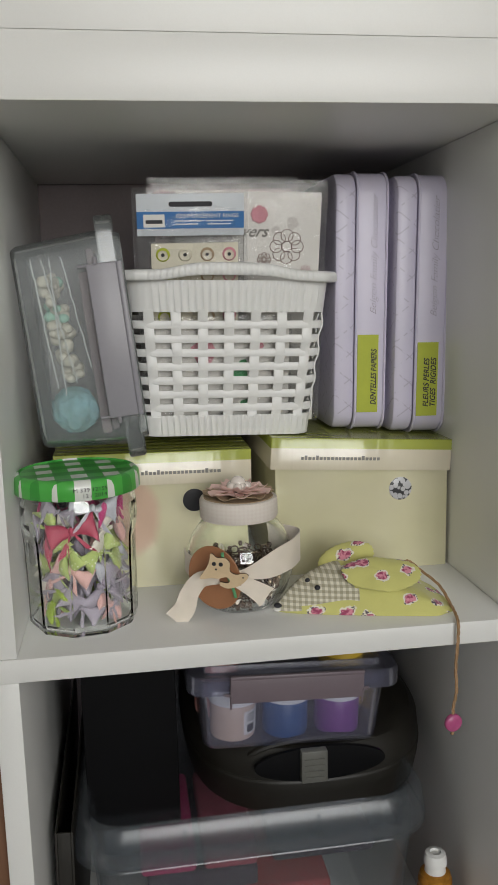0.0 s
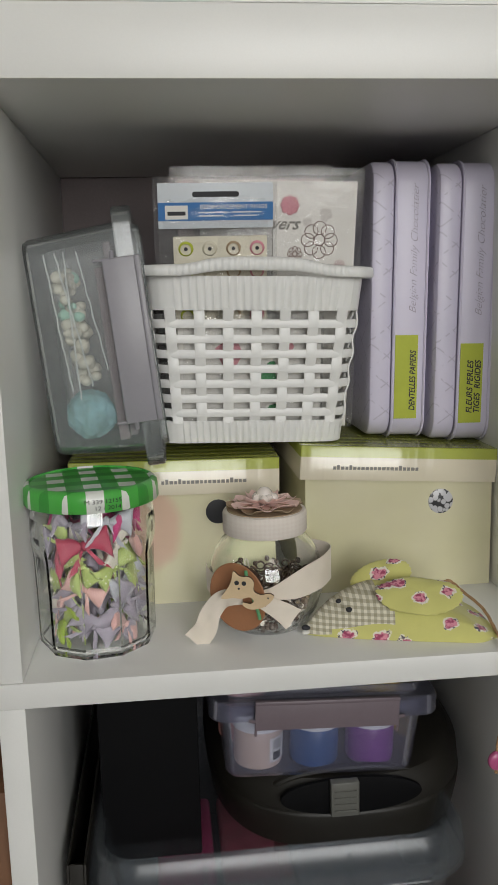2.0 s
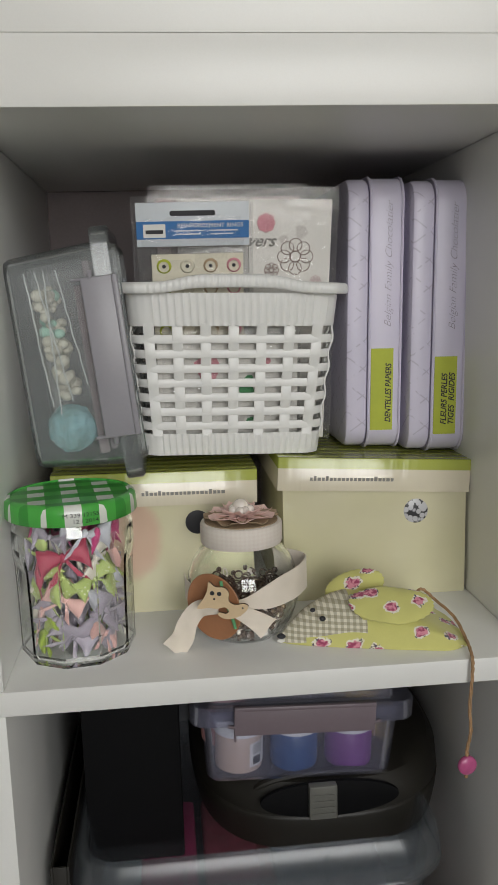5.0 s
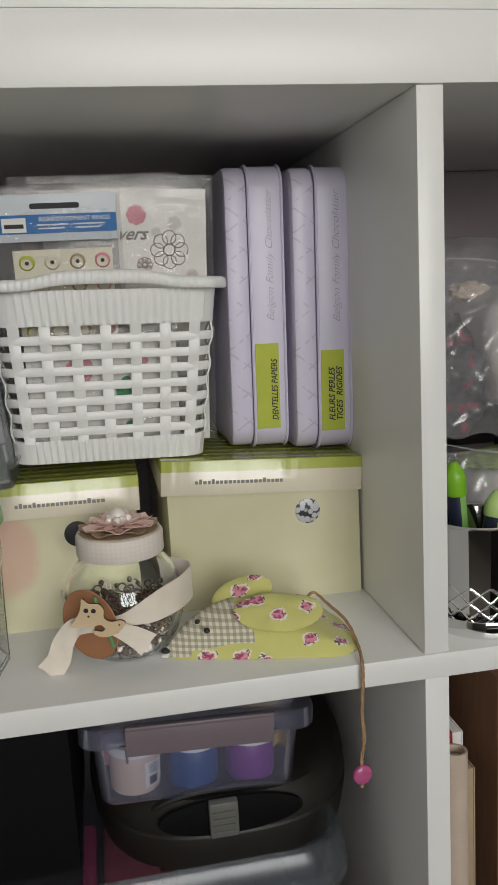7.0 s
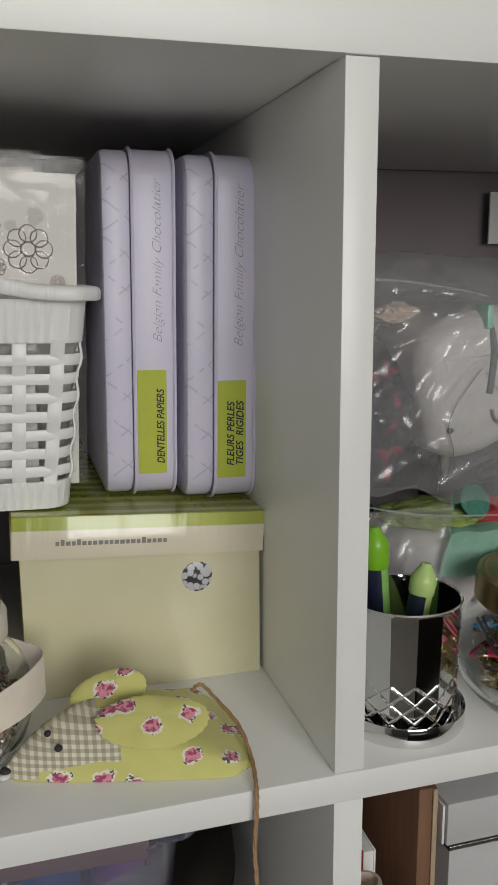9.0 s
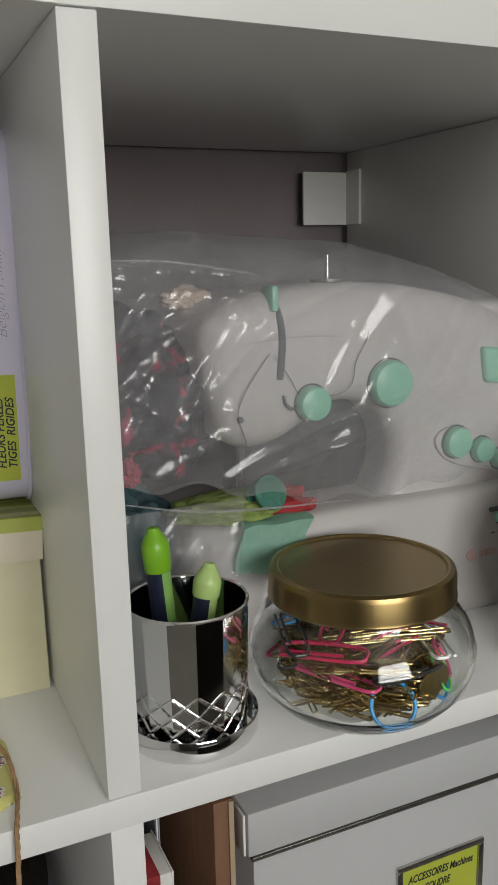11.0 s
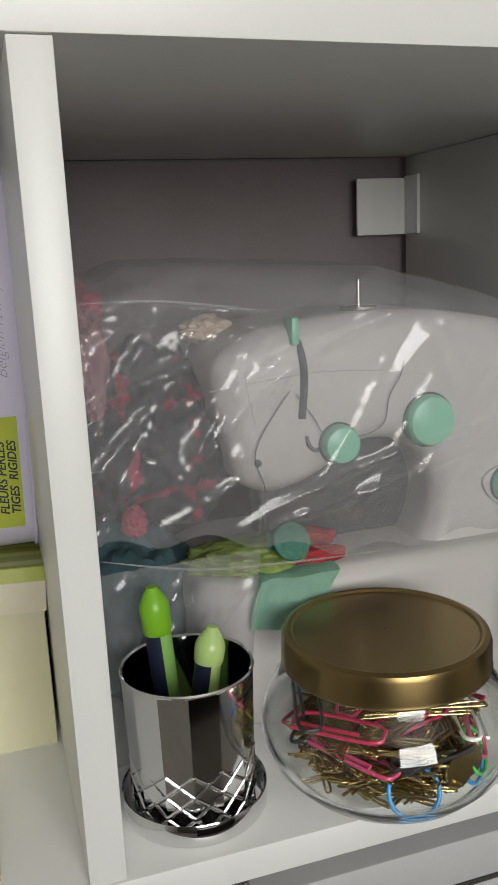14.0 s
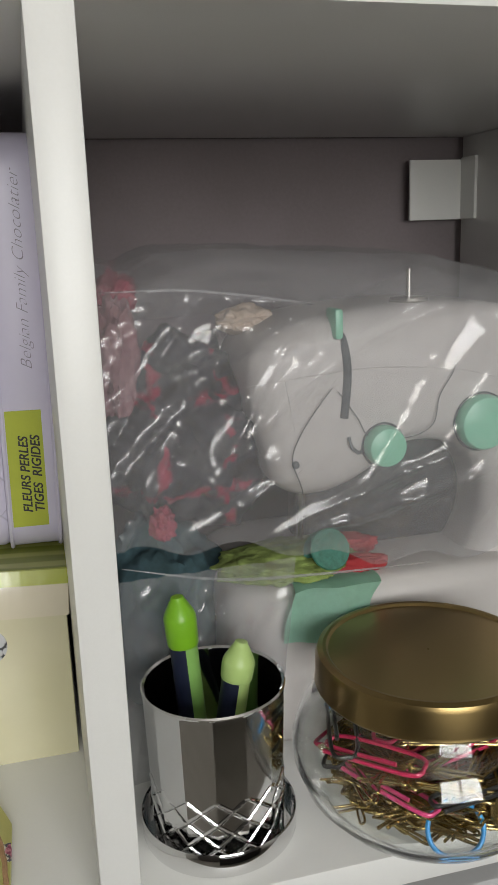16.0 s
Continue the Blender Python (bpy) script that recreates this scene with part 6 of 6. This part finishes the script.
def marker(foot, tip, cap_mat, body_mat, label, cap_len=0.022):
    """A fat felt marker: round body with a dark side, and a shouldered cap upwards."""
    a, b = Vector(foot), Vector(tip)
    d = b - a
    L = d.length
    m = Matrix.Translation(a) @ d.to_track_quat("Z", "Y").to_matrix().to_4x4()
    p = thing("marker_pen", m, label, "marker pen", "pens in the cup")
    dark = (m.inverted().to_3x3() @ Vector((-1.0, -0.35, 0.0))).normalized()
    body = lathe([(0.0056, 0.0), (0.0062, 0.001), (0.0064, L - cap_len), (0.0005, L - cap_len)], 24)
    for f in body.faces:
        c = f.calc_center_median()
        f.material_index = 1 if (c - Vector((0, 0, c.z))).dot(dark) > 0.0015 else 0
    part("barrel", body, [body_mat, pen_navy], p)
    part("cap", lathe([(0.0066, L - cap_len), (0.0071, L - cap_len + 0.001), (0.0074, L - 0.0105), (0.0072, L - 0.0090), (0.0064, L - 0.0070), (0.0040, L - 0.0026), (0.0033, L - 0.0018), (0.0028, L - 0.0003), (0.0005, L)], 28), cap_mat, p, "green cap")


pen_barrel = surface("pen_barrel_green", (0.24, 0.46, 0.12), rough=0.3, var=0.06)
marker((0.0440, 0.0540, 0.0070), (0.0375, 0.0580, 0.1085), pen_green, pen_barrel, "bright green marker pen standing in the cup", 0.0235)
marker((0.0470, 0.0400, 0.0070), (0.0630, 0.0440, 0.0895), pen_light, pen_light, "pale green marker pen leaning in the cup", 0.0180)

# ---- glass pot of clips ----
PX, PY = 0.1475, 0.0325
pot = thing("glass_jar", pose(PX, PY, 0), "squat round glass jar of clips and pins with a gold lid", "jar")
outer = [(0.0400, 0.0), (0.0470, 0.0010), (0.0520, 0.0045), (0.0600, 0.0130), (0.0645, 0.0240), (0.0648, 0.0330), (0.0615, 0.0430), (0.0560, 0.0510), (0.0510, 0.0560), (0.0500, 0.0600), (0.0500, 0.0660)]
inner = [(0.0475, 0.0660), (0.0478, 0.0590), (0.0490, 0.0545), (0.0540, 0.0490), (0.0592, 0.0415), (0.0622, 0.0325), (0.0620, 0.0245), (0.0578, 0.0145), (0.0500, 0.0065), (0.0400, 0.0040)]
part("body", lathe([(r_ * 0.97, z_ * 1.05) for r_, z_ in outer + inner], 96), clear_glass, pot, shadow=False)
lidp = [(0.0512, 0.0590), (0.0530, 0.0585), (0.0536, 0.0595), (0.0532, 0.0610), (0.0530, 0.0715), (0.0520, 0.0742), (0.0495, 0.0752), (0.0480, 0.0750), (0.0468, 0.0738), (0.0200, 0.0736), (0.0005, 0.0736), (0.0005, 0.0726), (0.0500, 0.0720), (0.0515, 0.0700)]
part("lid", lathe([(r_ * 0.97, z_ + 0.0035) for r_, z_ in lidp], 96), gold_lid_metal, pot, "gold lacquered screw lid", sharp=30)

clip_colours = [(surface("clip_" + n, c, rough=0.35, var=0.06), n) for n, c in (("crimson", (0.42, 0.015, 0.07)), ("blue", (0.02, 0.22, 0.50)), ("green", (0.06, 0.42, 0.08)), ("black", (0.02, 0.02, 0.02)), ("white", (0.75, 0.75, 0.73)), ("violet", (0.28, 0.12, 0.40)), ("pink", (0.50, 0.05, 0.15)))]
rnd = random.Random(21)
k = 0


def in_pot(r, a, z):
    return PX + r * math.cos(a), PY + r * math.sin(a), z


def wire_clip(L, wd, r):
    pts = smooth_line([(-L / 2, -wd / 2, 0), (L / 2 - wd / 2, -wd / 2, 0), (L / 2, 0, 0), (L / 2 - wd / 2, wd / 2, 0), (-L / 2 + wd / 2, wd / 2, 0), (-L / 2 - 0.001, 0.05 * wd, 0), (-L / 2 + wd / 3, -wd / 4, 0.0006), (L / 4, -wd / 4, 0.0006)], 5)
    return tube(pts, r, 6)


pin_mesh = finish("bobby_pin", tube(smooth_line([(-0.024, 0.0012, 0), (-0.010, 0.0006, 0), (0.0, 0.0016, 0), (0.010, 0.0006, 0), (0.022, 0.001, 0), (0.0245, -0.0004, 0), (0.022, -0.0018, 0), (0.0, -0.0010, 0), (-0.022, -0.0012, 0)], 4), 0.00065, 6), gold_wire, 60)
for i in range(210):
    a, q = rnd.uniform(0, 6.283), rnd.random()
    z = 0.0065 + 0.029 * rnd.random() ** 1.1
    rad = q ** 0.5 * (0.034 + 0.25 * min(z, 0.02))
    o = new("bobby_pin", pin_mesh)
    o.matrix_basis = pose(*in_pot(rad, a, z), rnd.uniform(-20, 20), rnd.uniform(-5, 5), rnd.choice((rnd.uniform(-25, 25), rnd.uniform(0, 180))) if rad < 0.022 else math.degrees(a) + 90 + rnd.uniform(-12, 12)) @ Matrix.Scale(1.0 if rad > 0.030 else 1.3, 4)
    tagged(o, "gold wire hair pin inside the squat glass jar", "hair pin", "pins in the jar")
for i in range(18):
    mt, nm = clip_colours[(0, 3, 6, 1, 0, 3, 0, 6, 3, 0, 4)[i % 11]]
    a = 2 * math.pi * i / 11 + rnd.uniform(-0.25, 0.25)
    z = 0.022 + 0.020 * (i / 18) + rnd.uniform(-0.002, 0.002)
    rad = (0.040 if i % 3 else 0.018) - 0.003 * (i % 2)
    o = part("paper_clip", wire_clip(0.046, 0.011, 0.0010), mt, sharp=60)
    o.matrix_basis = pose(*in_pot(rad, a, z), rnd.uniform(-8, 16), rnd.uniform(-6, 6), math.degrees(a) + 90 + rnd.uniform(-15, 15))
    tagged(o, nm + " coated wire paper clip inside the glass jar", "paper clip", "clips in the jar")
for a, z, mt, nm, R0 in ((-1.75, 0.0165, clip_colours[1][0], "blue", 0.0120), (-0.75, 0.0200, clip_colours[2][0], "green", 0.0115), (-0.62, 0.0245, clip_colours[6][0], "pink", 0.0100), (-0.9, 0.0170, clip_colours[1][0], "blue", 0.0100)):
    ringp = [(R0 * math.cos(q * math.pi / 16), 0, R0 * math.sin(q * math.pi / 16)) for q in range(32)]
    o = part("loop_clip", tube(ringp, 0.0011, 7, closed=True), mt, sharp=60)
    o.matrix_basis = pose(*in_pot(0.0445, a, z), -28, 0, math.degrees(a) + 90)
    tagged(o, nm + " plastic coated ring clip inside the glass jar", "ring clip", "clips in the jar")
for a, z in ((-1.2, 0.020), (-0.95, 0.021)):
    o = part("bobbin", lathe([(0.0080, 0.0), (0.0085, 0.0010), (0.0055, 0.0014), (0.0055, 0.0096), (0.0085, 0.0100), (0.0080, 0.0110)], 28), gold_wire)
    o.matrix_basis = pose(*in_pot(0.036, a, z), 80, 20, 10)
    tagged(o, "gold thread bobbin inside the glass jar", "bobbin", "clips in the jar")


# ---- wall bracket, clamp lamp ----
br = thing("wall_bracket", pose(RIGHT + 0.001, D, 0.2715), "white bent steel bracket fixing the shelf to the wall", "bracket")
part("wall_plate", block(-0.0490, -0.0012, -0.0028, -0.0004, 0.0, 0.0475, 0.0003, 1), white_foil, br)
part("shelf_plate", block(-0.0036, -0.0008, -0.0255, -0.0028, 0.0, 0.0490, 0.0003, 1), white_foil, br)

lp = thing("clamp_lamp", pose(0.2785, 0.012, 0), "cream clamp lamp with a round shade on the shelf edge", "lamp")
part("foot", lathe([(0.0290, 0.0), (0.0310, 0.0010), (0.0310, 0.0040), (0.0285, 0.0070), (0.0120, 0.0100), (0.0005, 0.0105)], 48), lamp_cream, lp)
jaw = bmesh.new()
block(-0.020, 0.020, -0.030, -0.0145, -0.030, 0.004, 0.003, 3, bm=jaw)
block(-0.016, 0.016, -0.030, 0.020, -0.034, -0.027, 0.003, 3, bm=jaw)
part("jaw", jaw, lamp_cream, lp)
pad = lathe([(0.0005, -0.0270), (0.0160, -0.0270), (0.0185, -0.0250), (0.0185, -0.0185), (0.0170, -0.0165), (0.0005, -0.0165)], 32)
pad.transform(Matrix.Translation((-0.030, -0.004, 0.0)))
part("clamp_pad", pad, lamp_cream, lp, "round cream clamp pad")
part("stem", tube(smooth_line([(0, 0, 0.008), (0.012, 0.006, 0.035), (0.046, 0.004, 0.066)], 6), 0.0050, 12), lamp_cream, lp)
shade = lathe([(0.0120, -0.0330), (0.0330, -0.0310), (0.0560, -0.0200), (0.0650, -0.0080), (0.0665, -0.0020), (0.0690, 0.0), (0.0690, 0.0026), (0.0655, 0.0034), (0.0630, 0.0005), (0.0600, -0.0080), (0.0510, -0.0190), (0.0300, -0.0280), (0.0005, -0.0285)], 64)
facing = look((0.0370, -0.0270, 0.070), (-0.33, -0.50, 0.21)) @ Matrix.Rotation(math.pi, 4, "X")
shade.transform(facing)
sh = part("shade", shade, lamp_cream, lp, "round cream shade with a white rim")
rubber = tube([(0.0690 * math.cos(q * math.pi / 24), 0.0690 * math.sin(q * math.pi / 24), -0.0045) for q in range(48)], 0.0016, 8, closed=True)
rubber.transform(facing)
part("shade_ring", rubber, black_plastic, sh, "black ring behind the rim")
inside = lathe([(0.0590, -0.0070), (0.0500, -0.0172), (0.0300, -0.0262), (0.0005, -0.0268), (0.0005, -0.0274), (0.0300, -0.0270), (0.0505, -0.0180)], 48)
inside.transform(facing)
part("shade_inside", inside, black_plastic, sh, "black inside of the shade")


# ---- cell below the machine: box with label holder, books, folder, roll ----
wb = thing("filing_box", pose(0.205, 0.030, FLOOR_Z), "white cardboard filing box with a lid and a steel label holder", "filing box")
part("body", block(-0.128, 0.128, 0.0, 0.31, 0.0, 0.267, 0.0010), box_white, wb)
part("lid", block(-0.1325, 0.1325, -0.0040, 0.3140, 0.2735, 0.3005, 0.0012), box_white, wb, "white lid with a dark gap below")
part("gap", block(-0.1285, 0.1285, -0.0006, 0.3106, 0.2672, 0.2733, 0.0), ink, wb)
part("edge_strip", block(-0.1300, 0.1300, -0.0038, -0.0008, 0.2700, 0.2725, 0.0004), steel, wb, "thin steel strip")
part("corner_fold", block(-0.1345, -0.1330, -0.002, 0.010, 0.2740, 0.2990, 0.0003), paper_white, wb)
fh = bmesh.new()
for b in ((-0.033, 0.033, 0.2250, 0.2290), (-0.033, 0.033, 0.1860, 0.1900), (-0.033, -0.029, 0.1900, 0.2250), (0.029, 0.033, 0.1900, 0.2250)):
    block(b[0], b[1], -0.0022, 0.0, b[2], b[3], 0.0006, bm=fh)
holder = part("label_holder", fh, steel, wb, "steel label frame")
insert = part("label_insert", block(-0.0285, 0.0285, -0.0010, -0.0001, 0.1902, 0.2248, 0.0), lime_paper, holder, "lime paper insert with black lettering")
letters("lettering", "ACCESSOIRES Machines", 0.0075, ink, holder, Matrix.Translation((0.0, -0.0012, 0.2165)) @ UP, shear=0.3, width=0.050, bold=0.0001)
letters("lettering", "COUDRE", 0.0075, ink, holder, Matrix.Translation((-0.003, -0.0012, 0.2075)) @ UP, shear=0.3, width=0.020, bold=0.0001)

fo = thing("wooden_board", pose(0.0505, 0.020, FLOOR_Z), "brown wooden board standing beside the filing box", "board")
part("panel", block(0.0, 0.0115, 0.0, 0.32, 0.0, 0.318, 0.001), brown_board, fo)
part("edge", block(0.0083, 0.0112, -0.0012, 0.0, 0.0, 0.3175, 0.0003), kraft, fo)
for x, y, h, w, left, right_, nm, lb in (
        (0.0125, 0.034, 0.275, 0.0195, red_cloth, paper_white, "book", "red and white book standing in the cell"),
        (0.0230, 0.0235, 0.253, 0.0130, kraft, kraft, "book", "kraft paper covered book in front of another"),
        (0.0375, 0.052, 0.225, 0.0040, grey_plastic, box_white, "album", "thin pale grey album beside the brown board"),
        (0.0340, 0.072, 0.288, 0.0030, dark_shade, grey_plastic, "album", "thin dark grey album at the back")):
    bko = thing(nm, pose(x, y, FLOOR_Z), lb, "book", "books in the lower cell")
    dep = 0.200 if nm == "album" else (0.010 if left is kraft else 0.036)
    part("pages", block(0.0010, w - 0.0010, 0.0006, dep, 0.001, h - 0.0008, 0.0003), paper_white if left is not kraft else kraft, bko)
    part("cover", block(0.0, 0.0010 if left is not red_cloth else 0.0120, 0.0, dep + 0.001, 0.0, h, 0.0002), left, bko)
    part("cover", block(w - 0.0010, w, 0.0, dep + 0.001, 0.0, h, 0.0002), right_, bko)
rl = thing("paper_roll", pose(0.0165, 0.0120, FLOOR_Z), "tan rolled paper tube standing upright", "paper roll")
part("roll", lathe([(0.0075, 0.0), (0.0080, 0.0005), (0.0080, 0.2755), (0.0077, 0.2760), (0.0062, 0.2760), (0.0060, 0.2700), (0.0005, 0.2695)], 28), tan_roll, rl)
